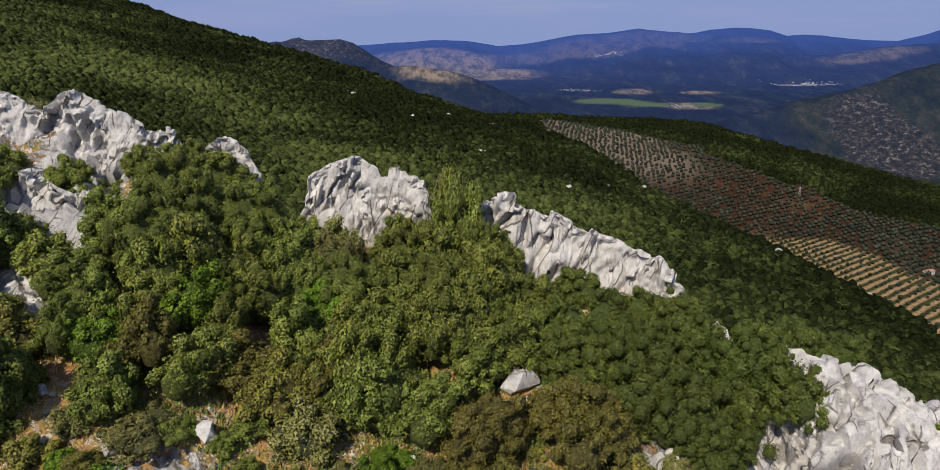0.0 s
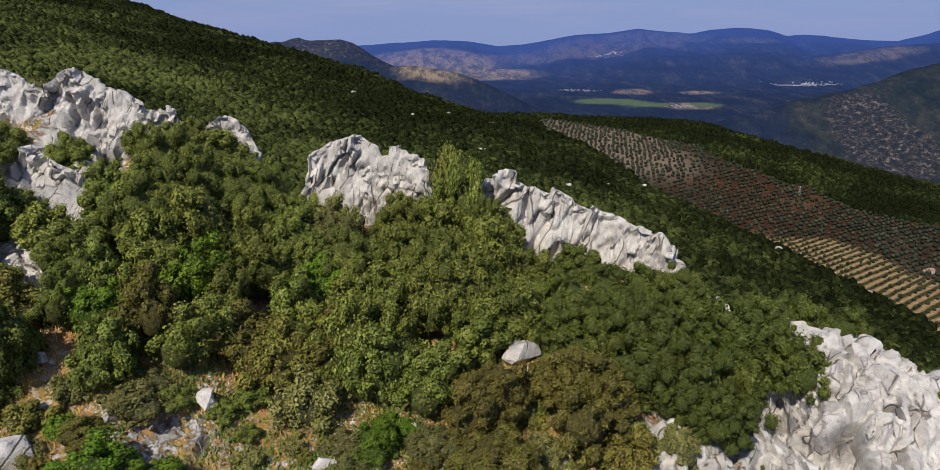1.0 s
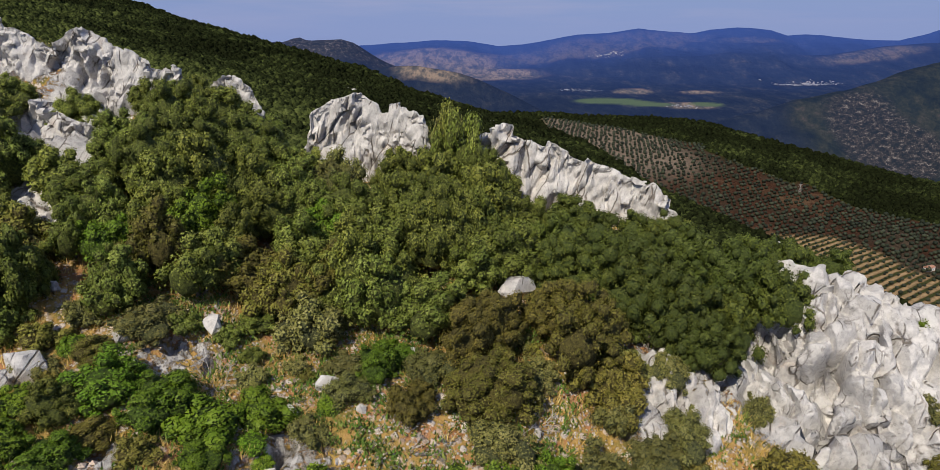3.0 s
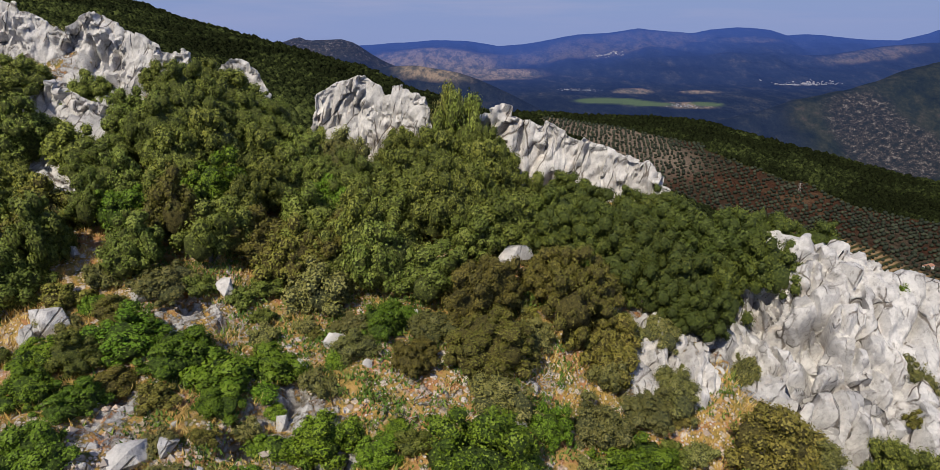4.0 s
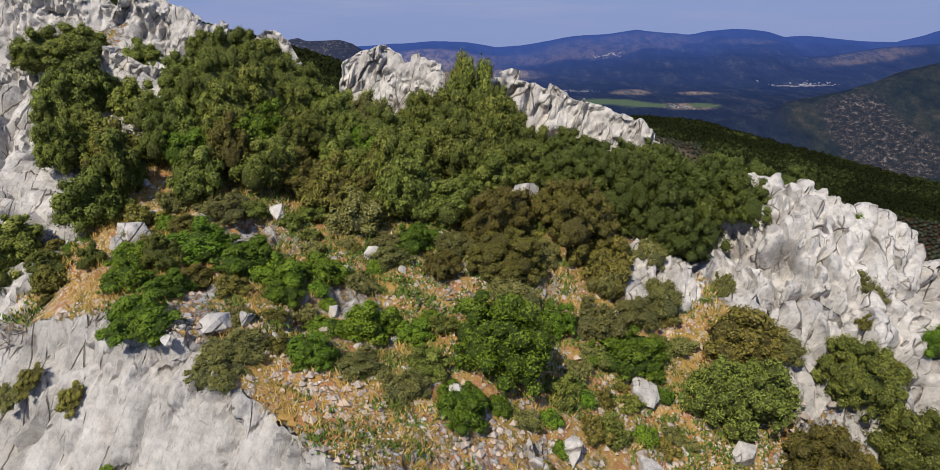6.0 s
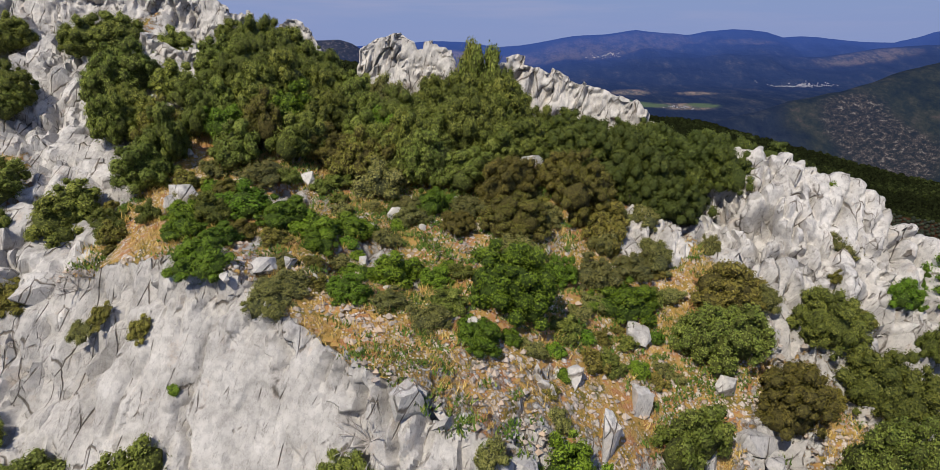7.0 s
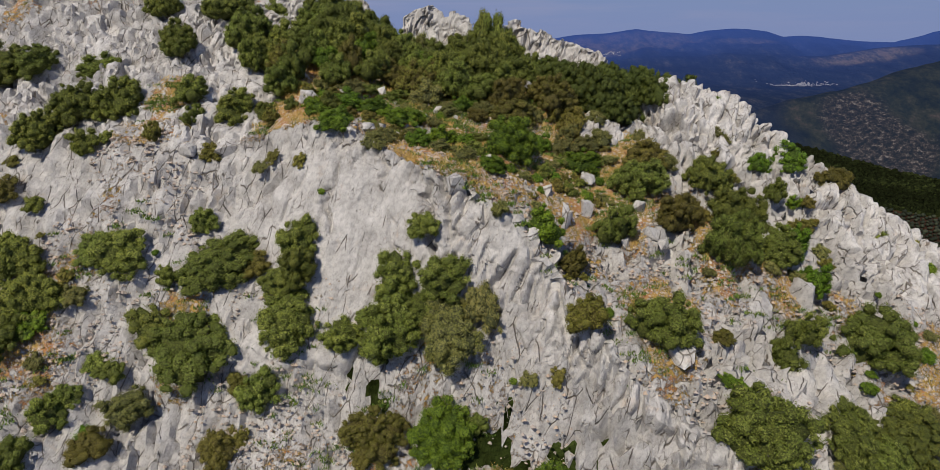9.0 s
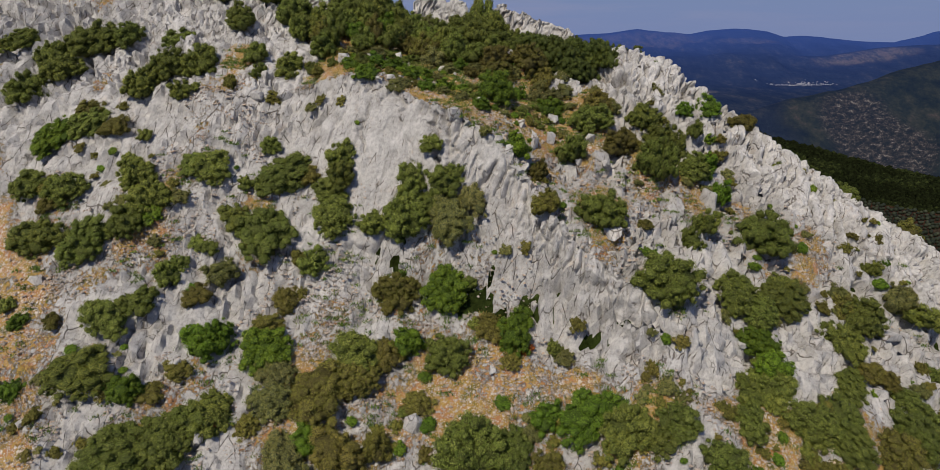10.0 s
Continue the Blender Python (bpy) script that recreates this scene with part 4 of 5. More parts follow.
OAKS_HIGH = [(-46.9, 12.1, 2.75, 0.89), (-35.1, 13.3, 0.86, 0.93), (-32, 15.9, 1.4, 1.11), (10.9, 16.5, 2.85, 0.78), (-42.7, 17.3, 2.88, 0.67), (-13.6, 17.4, 0.96, 0.89), (-16.5, 17.6, 0.54, 1.2), (22.1, 18.1, 0.98, 1.33), (-18.8, 18.2, 1.09, 0.71), (-24.8, 18.6, 0.96, 1), (-22, 19.1, 1.61, 0.8), (31.7, 19.2, 1.34, 0.9), (-37.5, 19.3, 2.6, 0.88), (-21.7, 20.4, 1.56, 0.74), (-34.8, 21.3, 2.97, 0.78), (-31.5, 21.5, 2.97, 0.78), (-18, 21.8, 1.24, 1.3), (-19, 22.2, 0.76, 1.5), (-53.5, 22.4, 1.7, 0.8), (-52.9, 24.3, 2.77, 0.87), (-49.1, 25.1, 2.78, 0.75), (-17.1, 25.8, 1.11, 1), (11.5, 26.4, 2.04, 1.07), (9.6, 27, 1.78, 1)]
OAKS_TOP = [(-28.9, 27.5, 1.59, 0.89), (-4.1, 27.8, 1.94, 0.85), (14.1, 27.9, 1.52, 0.7), (-22.3, 28, 1.33, 1.33), (7.8, 28.5, 2, 0.92), (-37.1, 29.5, 2.52, 0.71), (-52.5, 30, 3.29, 0.78), (-43.6, 30, 2.55, 0.71), (-19.6, 30, 1.85, 0.83), (4.6, 30.4, 1.61, 1), (-47.9, 30.6, 4.03, 0.64), (12, 31, 1.81, 0.55), (7.1, 31.6, 1.83, 0.91), (10.8, 31.7, 2, 0.92), (-11.7, 31.8, 1.64, 0.9), (-1.5, 31.8, 2.15, 0.92), (-57.7, 31.9, 2.24, 0.67), (-6.2, 31.9, 1.99, 0.83), (3.2, 32, 1.67, 1), (-23.6, 32.3, 2.11, 0.77), (-17.6, 32.6, 2.14, 0.77), (-14.9, 33.1, 2.18, 0.85), (1.2, 34, 1.92, 1), (-1.6, 34.3, 1.77, 1.1)]
OAKS_CREST = [(5.8, 34.4, 1.77, 0.8), (-10, 34.6, 2.46, 0.79), (-32.7, 35, 1.74, 0.75), (-12.7, 35.6, 2.14, 0.83), (-26.2, 36.3, 1.77, 0.7), (-13.6, 37.5, 2.24, 0.67), (-4, 37.5, 2.07, 0.91), (-11.2, 37.8, 2.09, 0.82), (-20.8, 38, 2.03, 0.53), (-17.5, 39.7, 2.11, 0.64)]
BROWN_OAKS_LOW = [(4.1, -9.4, 1.89, 0.75), (-12.8, -8.6, 2.86, 0.92), (26.1, -8.8, 2.16, 0.67), (-9.3, -8.2, 1.69, 1.43), (-36.5, -8.3, 0.95, 0.75), (-20.4, -6.9, 1.22, 0.8), (33.9, -6.2, 2.76, 0.82), (-28.4, -5.8, 1.24, 0.6), (-6.3, -5.2, 1.51, 0.67), (-14.6, -4.6, 3.51, 0.75), (-26.6, -4.2, 1.26, 0.72), (1.4, -2.6, 1.04, 0.75), (7.4, -1.0, 0.79, 0.93), (-38.5, -1, 1.05, 0.87), (-0.4, 0.8, 1.36, 1), (34.3, 0, 1.64, 0.83), (36, -0, 1.37, 0.8), (-8.8, 3.4, 1.97, 0.86), (-26.7, 1.6, 1.36, 0.8), (-18.8, 2.3, 1.65, 0.67), (4.7, 3.6, 1.48, 0.91), (4.2, 7.3, 1.13, 1.12), (13.1, 14.2, 2.6, 0.8), (-38.8, 15.6, 1.88, 0.67)]
BROWN_OAKS_MID = [(-22.8, 15.8, 1.33, 0.44), (-27, 16.1, 0.93, 1), (11.5, 18.6, 1.76, 0.87), (0.7, 21, 2.1, 0.72), (28.4, 21.1, 1.69, 0.72), (4.4, 22.4, 0.78, 1), (-13.2, 25.4, 1.52, 1), (-9.7, 25.6, 1.54, 0.73), (-18.9, 26, 1.68, 0.92)]
GREEN_SHRUBS_LOW = [(7.5, -6.6, 2.93, 0.75), (4.2, -6.4, 1.48, 0.92), (-30.5, -6.2, 1.58, 1.15), (-39.7, -5.9, 1.23, 0.8), (-24.5, -1.7, 2.09, 1), (-20.1, -1.6, 2.62, 0.9), (24.5, -1.8, 1.84, 0.86), (-7.6, -0.8, 1.59, 1), (2.0, -0.3, 2.40, 0.89), (-42.1, -0.3, 1.06, 0.75), (23.7, 0.1, 2.42, 0.67), (-4.3, 2.9, 2.23, 0.88), (2, 7.5, 1.4, 1), (-13.1, 10.6, 0.31, 0.75), (23.3, 12.5, 1.24, 1.25), (-12.5, 13, 1.24, 0.71), (-6.6, 13, 1.09, 0.67), (22.2, 14.7, 1.42, 1.33), (0.1, 14.9, 2.28, 0.83), (-4.9, 16.2, 1.24, 0.83), (-46.5, 16.8, 3.19, 0.5), (6.2, 17.6, 1.69, 0.6), (2.8, 18.2, 1.02, 0.89), (-10.4, 18.4, 1.33, 0.67)]
GREEN_SHRUBS_MID = [(-12.6, 18.6, 1.45, 0.69), (21.3, 19.9, 1.02, 0.83), (24.6, 21.2, 1.52, 0.8), (-3.5, 21.4, 1.12, 0.78), (19.1, 24.1, 0.52, 1.58), (4.4, 24.9, 0.98, 1), (-15.3, 25.6, 1.25, 0.78), (-12.6, 28.2, 1.65, 0.86), (-7.2, 30.4, 1.76, 0.73)]
GREY_SHRUBS = [(-16.9, -9.2, 2.60, 0.82), (-18.3, -5.3, 2.00, 0.88), (-18.9, -3.6, 2.04, 0.75), (-24.9, 3.6, 1.67, 0.93), (-4.0, 4.9, 2.50, 0.89), (-1.8, 5.0, 1.38, 1), (-0.7, 6.7, 0.68, 1.33), (35, 8.1, 1.2, 0.75), (41.2, 8.4, 1.82, 1), (-9.4, 11.7, 1.17, 0.56), (-9, 12.7, 1.24, 0.57), (13.2, 18.6, 1.07, 0.89), (1, 18.8, 1.27, 0.64), (5, 18.8, 1.29, 0.82), (5.6, 21, 0.75, 1.17), (11.8, 22.4, 0.92, 1.14), (-6.4, 23.2, 1.71, 0.77), (-7.7, 34.7, 1.43, 1)]
BARE_SHRUBS = [(-9.4, 20.2, 1.2, 0.8), (-6.8, 22.6, 0.9, 0.7), (1.6, 19.6, 1.1, 1.0), (2.6, 20.4, 0.9, 1.1), (-4.2, 24.6, 1.0, 0.8), (-11.6, 19.2, 1.2, 0.7), (-0.3, 2.9, 1.21, 1.14), (-13.1, 4.3, 1.13, 0.9), (-5.1, 7.7, 1.29, 1), (40, 12.6, 1.9, 0.67), (-19.4, 15.4, 1.11, 1.22), (-18.6, 15.4, 1.02, 0.86), (29, 16.5, 1.94, 0.67), (-2.4, 18, 1.33, 0.58), (15.3, 25.2, 0.57, 1)]
HERBS = [(-6.8, 17.2, 0.43, 0.75), (-8.8, 18, 1, 0.5), (-7.4, 18.9, 1.03, 0.5)]

OAKS = OAKS_LOW + OAKS_MID + OAKS_HIGH + OAKS_TOP + OAKS_CREST
BROWN_OAKS = BROWN_OAKS_LOW + BROWN_OAKS_MID
GREEN_SHRUBS = GREEN_SHRUBS_LOW + GREEN_SHRUBS_MID

rng = random.Random(7)


def plant(models, places, sink=0.16):
    """Stand the models and copies of them on the hillside."""
    first = {}
    for i, (x, y, r, ratio) in enumerate(places):
        m = models[i % len(models)]
        fall = Vector((float(bare_land(x - 1, y) - bare_land(x + 1, y)), float(bare_land(x, y - 1) - bare_land(x, y + 1)), 2.0)).normalized()
        open_face = float(ramp(1.5, -1.0, y - line(LIP, x, 1)))
        up = (fall * (0.5 + 0.4 * open_face) + Vector((rng.uniform(-0.06, 0.06), rng.uniform(-0.06, 0.06), 0.5 - 0.3 * open_face))).normalized()
        turn = up.to_track_quat("Z", "Y").to_matrix().to_4x4() @ Matrix.Rotation(rng.uniform(0, 6.28), 4, "Z")
        lush = float(ramp(-20, -17, x) * ramp(3, 0, x) * ramp(22.5, 25, y) * ramp(37.5, 35, y))
        r = r * (1.12 if r < 2.4 else 1.0) * (1 + 0.10 * lush)
        size = Matrix.Diagonal((r * rng.uniform(0.85, 1.2), r * rng.uniform(0.85, 1.15), r * (ratio if ratio > 1.6 else max(0.55, min(1.2, ratio))) * (1 + 0.12 * lush) * rng.uniform(0.95, 1.15) * (1.12 - 0.32 * open_face), 1))
        at = Matrix.Translation((x, y, float(height_at(x, y)) - sink * r + 0.55 * lush * min(1.0, r))) @ turn @ size
        if m in first:
            copy_thing(m, at)
        else:
            first[m] = at
    for m in models:
        if m in first:
            m.matrix_basis = first[m]
        else:
            for o in (*m.children, m):
                bpy.data.objects.remove(o)


def family(kind, leaf, seed, label, small_label, category, group, loose=0.0):
    """A very small, two small and two large bushes of a kind."""
    tiny = [bush(kind, leaf, seed + 4, 3000, 0.046, 22, small_label, category, group, loose)]
    small = [bush(kind, leaf, seed + k, 8000, 0.028, 52 + 10 * k, small_label, category, group, loose) for k in (0, 1)]
    return tiny, small, [bush(kind, leaf, seed + k, 17000, 0.0185, 90 + 14 * k, label, category, group, loose) for k in (2, 3, 5)]


def plant_family(models, places):
    for models, least, most in zip(models, (0, 0.9, 1.9), (0.9, 1.9, 9)):
        plant(models, [p for p in places if least <= p[2] < most])


# bushes that have grown against the larger ones on the open face
OAKS = OAKS + [(-23.0, 37.7, 1.9, 0.75), (-26.4, 37.4, 1.5, 0.7), (-1.6, 24.0, 1.5, 0.9), (-14.9, 39.4, 1.8, 0.9), (-16.9, 39.3, 1.9, 0.9), (-12.6, 39.2, 1.7, 0.9), (-19.0, 38.6, 1.7, 0.8), (18.0, 15.8, 2.9, 0.8), (16.4, 17.8, 2.1, 0.8), (20.6, 13.6, 2.0, 0.8), (33.0, 2.6, 2.4, 0.8), (-26.9, 34.3, 2.6, 0.8), (-23.2, 30.6, 2.7, 0.9), (-18.2, 21.4, 1.8, 1.0), (-17.8, 23.2, 1.8, 1.0), (-25.5, 20.4, 1.7, 0.7), (-20.8, 27.0, 2.0, 0.9), (-33.0, 35.0, 1.9, 0.8), (-29.5, 28.8, 2.1, 0.8), (24.2, -3.0, 2.4, 0.8), (29.0, -4.6, 2.6, 0.8), (36.4, -4.0, 2.4, 0.8), (20.6, -7.0, 2.0, 0.8), (28.4, 6.6, 1.9, 0.8), (19.0, 6.6, 1.6, 0.8), (24.6, 2.6, 2.1, 0.8), (-7.3, 7.0, 1.84, 1.0), (-4.3, 5.9, 1.73, 1.0), (-14.4, 9.5, 1.78, 1.0), (-6.1, 5.8, 1.64, 0.9), (31.6, -1.6, 2.0, 0.7), (21.4, -4.4, 1.7, 0.7), (39.6, -2.2, 2.2, 0.8), (14.6, -8.6, 1.8, 0.7)]
beside = random.Random(19)
for x, y, r, ratio in list(OAKS + BROWN_OAKS + GREEN_SHRUBS):
    if r > 1.3 and y < float(line(LIP, x, 1)) and beside.random() < 0.6:
        a, k = beside.uniform(0, 6.28), r * beside.uniform(0.42, 0.7)
        beside.choice((OAKS, OAKS, OAKS, BROWN_OAKS, BROWN_OAKS, GREEN_SHRUBS)).append((x + 0.95 * r * math.cos(a), y + 0.6 * r * math.sin(a), k, 0.8))

# the close oak wood between terrace and crest
taken = [(p[0], p[1], p[2]) for p in OAKS + BROWN_OAKS + GREEN_SHRUBS + GREY_SHRUBS]
WOOD = []
for _ in range(2200):
    x, y, r = rng.uniform(-22.5, 14.5), rng.uniform(22, 37.5), rng.uniform(1.3, 2.3)
    if y < float(line(TERRACE, x, 1)) + 1.6 or y > float(line(CREST, x, 1)) - 0.8 or (x > 10.5 and y < 30) or math.hypot(x - 2.2, y - 25.6) < 2.0 or (abs(x + 6.6) < 1.8 and y > 32) or (3 < x < 12 and y > 33) or (x < -16.5 and y > 30):
        continue
    if all(math.hypot(x - a, y - b) > 0.55 * (r + c) for a, b, c in taken):
        WOOD.append((x, y, r, rng.uniform(0.85, 1.1)))
        taken.append((x, y, r))
OAKS = OAKS + WOOD + [(15.4, 30.6, 1.7, 0.9), (17.6, 29.0, 1.3, 0.9), (40, 19.3, 1.9, 0.8)]
BROWN_OAKS = BROWN_OAKS + [(47, 17.2, 1.6, 0.8), (34, 21.2, 1.2, 0.7)]
GREY_SHRUBS = GREY_SHRUBS + [(6.2, -2.3, 1.0, 0.8), (-2.0, 40.4, 1.5, 2.7), (-7.6, 36.6, 1.6, 1.1), (-28.3, 43.4, 2.2, 1.1)]

# trees over the ridge's near end, and low growth that hides most of the terrace
OAKS = OAKS + [(-1.0, 38.4, 1.6, 2.1), (-0.4, 36.6, 1.8, 1.7), (0.9, 34.6, 1.9, 1.2), (9.0, 25.6, 2.3, 1.1), (12.2, 27.6, 2.3, 1.0), (13.6, 29.0, 2.4, 1.1), (15.6, 29.6, 2.0, 1.2), (10.4, 29.4, 2.4, 1.0), (7.2, 26.6, 2.1, 1.05), (14.4, 26.4, 1.6, 0.95), (5.6, 28.0, 2.2, 1.05)]
BROWN_OAKS = BROWN_OAKS + [(0.7, 23.2, 1.9, 0.9), (3.3, 24.6, 1.3, 0.9), (4.6, 24.0, 2.1, 0.95), (5.8, 22.6, 1.6, 0.9), (-8.0, 24.6, 1.6, 0.8), (-6.2, 26.0, 1.7, 0.8)]
low = random.Random(23)
for _ in range(900):
    x, y, r = low.uniform(-19, 9), low.uniform(12, 27), low.uniform(0.5, 1.25)
    if y < float(line(LIP, x, 1)) + 1.6 or y > float(line(TERRACE, x, 1)) + 3.0 or noise.noise(Vector((x / 3.2, y / 3.2, 8.8))) < -0.08:
        continue
    if all(math.hypot(x - a, y - b) > 0.66 * (r + c) for a, b, c in taken):
        taken.append((x, y, r))
        low.choice((GREEN_SHRUBS, GREY_SHRUBS, GREY_SHRUBS, BROWN_OAKS, OAKS)).append((x, y, r, low.uniform(0.5, 0.75)))

for _ in range(1500):
    x, y, r = rng.uniform(-46, 44), rng.uniform(-11, 22), rng.uniform(0.3, 0.95)
    if (-14 < x < 6 and y > float(line(FOOT, x, 1)) + 3 and y < float(line(LIP, x, 1)) + 0.5) or noise.noise(Vector((x / 6, y / 6, 3.3))) < 0.16 - 0.2 * (y < -3) - 0.2 * (x > 14):
        continue
    if all(math.hypot(x - a, y - b) > 0.62 * (r + c) for a, b, c in taken) and len(taken) < 590:
        taken.append((x, y, r))
        (GREEN_SHRUBS if rng.random() < 0.22 else BROWN_OAKS if rng.random() < 0.6 else GREY_SHRUBS).append((x, y, r, rng.uniform(0.6, 0.9)))

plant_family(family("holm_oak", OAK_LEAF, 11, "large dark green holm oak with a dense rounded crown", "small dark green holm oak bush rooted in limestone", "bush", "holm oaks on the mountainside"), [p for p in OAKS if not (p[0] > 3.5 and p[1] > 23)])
# the same oaks right of x 3.5, in the leaf colour darkened for shade
plant_family(family("evergreen_oak", SHADED_OAK_LEAF, 111, "large holm oak with a dense crown, shade in its leaf colour", "small holm oak above the ridge, shade in its leaf colour", "tree", "evergreen oaks beside the ridge"), [p for p in OAKS if p[0] > 3.5 and p[1] > 23])
plant_family(family("brown_oak_bush", BROWN_LEAF, 31, "large olive brown oak bush with a dense crown", "small olive brown bush among limestone and dry grass", "bush", "brown oak bushes"), BROWN_OAKS)
plant_family(family("green_shrub", GREEN_LEAF, 51, "large bright green leafy shrub beside limestone", "bright green leafy shrub among dry grass", "shrub", "bright green shrubs"), GREEN_SHRUBS)
plant_family(family("grey_shrub", GREY_LEAF, 71, "large grey green shrub with loose foliage", "small grey green shrub with loose foliage", "shrub", "grey green shrubs", 0.12), GREY_SHRUBS)


# ---- far scrub and olives, past counting ----
def clumps(name, x, y, z, r, mat, seed, flat=0.8, tone=None):
    """Very many small uneven lumps in one mesh."""
    g = np.random.default_rng(seed)
    unit = np.array(((1, 0, 0), (0, 1, 0), (-1, 0, 0), (0, -1, 0), (0, 0, 1), (0, 0, -1)), float)
    octa = np.array(((0, 1, 4), (1, 2, 4), (2, 3, 4), (3, 0, 4), (1, 0, 5), (2, 1, 5), (3, 2, 5), (0, 3, 5)))
    a = g.uniform(0, 6.28, len(x))
    spin = np.stack([np.stack([np.cos(a), np.sin(a), 0 * a], -1), np.stack([-np.sin(a), np.cos(a), 0 * a], -1), np.stack([0 * a, 0 * a, 1 + 0 * a], -1)], 1)
    co = (unit[None] * g.uniform(0.65, 1.35, (len(x), 6, 1))) @ spin * r[:, None, None] * np.array((1, 1, flat)) + np.stack([x, y, z], -1)[:, None]
    faces = (octa[None] + np.arange(len(x))[:, None, None] * 6).reshape(-1, 3)
    tone = g.uniform(0, 1, len(x)) if tone is None else tone
    return new(name, mesh_of(name, co.reshape(-1, 3), faces, [mat], smooth=False, extra=[("tone", np.repeat(tone, 6))]))


g = np.random.default_rng(5)
fan, rows = np.linspace(-0.80, 0.86, 440), 150 * (1345 / 150) ** np.linspace(0, 1, 280)
cx, cy = np.meshgrid(fan, rows)
cx = cx * cy
base = land(cx, cy)
q = flat3(cx / 4.6, cy / 4.6)
d1, _, own, _ = cells(q, 90)
e1, _, own2, _ = cells(flat3(cx / 2.3, cy / 2.3), 92)
tall = 2.6 * np.clip(1 - (d1 / 0.75) ** 2, 0, 1) * (0.5 + own) + 1.0 * np.clip(1 - (e1 / 0.7) ** 2, 0, 1)
free = ramp(0.45, 0.2, orchard(cx, cy))
# tone falls on the upper and right flank to stand in for cloud shadow
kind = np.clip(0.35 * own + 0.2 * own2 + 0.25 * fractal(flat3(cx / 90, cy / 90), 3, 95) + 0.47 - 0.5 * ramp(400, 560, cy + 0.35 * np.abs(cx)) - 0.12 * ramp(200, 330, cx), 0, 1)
cz = base - 3.4 + (2.4 + 0.7 * tall) * free
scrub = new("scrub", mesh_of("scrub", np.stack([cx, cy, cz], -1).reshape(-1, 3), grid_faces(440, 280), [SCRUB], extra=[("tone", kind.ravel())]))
tagged(scrub, "dense green scrub and wood covering the mountain flank, cloud shade in its tone", "scrub", kind="stuff")

far_x, far_y, far_r = [], [], []
for y0, y1, step in ((58, 240, 2.7), (240, 430, 3.3), (430, 800, 4.4), (800, 1330, 6.2)):
    u, v = np.meshgrid(np.arange(-0.78 * y1, 0.80 * y1, step), np.arange(y0, y1, step))
    u, v = (u + g.uniform(-0.5, 0.5, u.shape) * step).ravel(), (v + g.uniform(-0.5, 0.5, v.shape) * step).ravel()
    keep = (np.abs(u) < 0.80 * v) & (orchard(u, v) < 0.3) & (g.uniform(0, 1, len(u)) > 0.10)
    far_x.append(u[keep])
    far_y.append(v[keep])
    far_r.append(step * g.uniform(0.42, 0.80, keep.sum()) * (1 + 0.35 * (g.uniform(0, 1, keep.sum()) > 0.9)))
far_x, far_y, far_r = np.concatenate(far_x), np.concatenate(far_y), np.concatenate(far_r)
bm = bmesh.new()
bmesh.ops.create_icosphere(bm, subdivisions=1, radius=1.0)
unit, ico = np.array([v.co for v in bm.verts]), np.array([[v.index for v in f.verts] for f in bm.faces])
bm.free()
dome = ico[(unit[ico][:, :, 2].max(1) > 0.2)]
k = len(unit)
high = g.uniform(0.75, 1.15, len(far_x))
co = unit[None] * g.uniform(0.72, 1.28, (len(far_x), k, 1)) * far_r[:, None, None] * np.stack([0 * high + 1, 0 * high + 1, high], -1)[:, None] + np.stack([far_x, far_y, land(far_x, far_y) + 0.25 * far_r], -1)[:, None]
# farther and right-hand bushes are toned down for the cloud shadow on them
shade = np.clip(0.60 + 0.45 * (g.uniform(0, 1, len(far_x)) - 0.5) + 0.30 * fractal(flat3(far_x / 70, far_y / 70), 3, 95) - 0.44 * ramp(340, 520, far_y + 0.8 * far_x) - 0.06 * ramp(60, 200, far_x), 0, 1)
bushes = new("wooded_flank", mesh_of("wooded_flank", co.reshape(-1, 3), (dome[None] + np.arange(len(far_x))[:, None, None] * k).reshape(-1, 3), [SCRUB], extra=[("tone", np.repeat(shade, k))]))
tagged(bushes, "close green bushes and small oaks covering the far slope, cloud shade in their tone", "scrub", kind="stuff")

u, v = np.meshgrid(np.arange(-60, 110), np.arange(-40, 120))
c, s = math.cos(0.62), math.sin(0.62)
ox, oy = 330 + 9.6 * (u * c - v * s), 700 + 8.4 * (u * s + v * c)
ox, oy = (ox + g.normal(0, 0.9, ox.shape)).ravel(), (oy + g.normal(0, 0.9, oy.shape)).ravel()
keep = (orchard(ox, oy) > 0.6) & (g.uniform(0, 1, len(ox)) > 0.12)
ox, oy = ox[keep], oy[keep]
olr = g.uniform(2.0, 3.1, len(ox)) * (1 - 0.3 * tan_rows(ox, oy))
co = unit[None] * g.uniform(0.75, 1.25, (len(ox), k, 1)) * (olr[:, None, None] * np.array((1, 1, 0.85))) + np.stack([ox, oy, land(ox, oy) + 0.8 * olr], -1)[:, None]
olives = new("olive_grove", mesh_of("olive_grove", co.reshape(-1, 3), (ico[None] + np.arange(len(ox))[:, None, None] * k).reshape(-1, 3), [OLIVE_LEAF], extra=[("tone", np.repeat(g.uniform(0, 1, len(ox)), k))]))
tagged(olives, "rows of small round olive trees on reddish ploughed soil", "olive grove", kind="stuff")

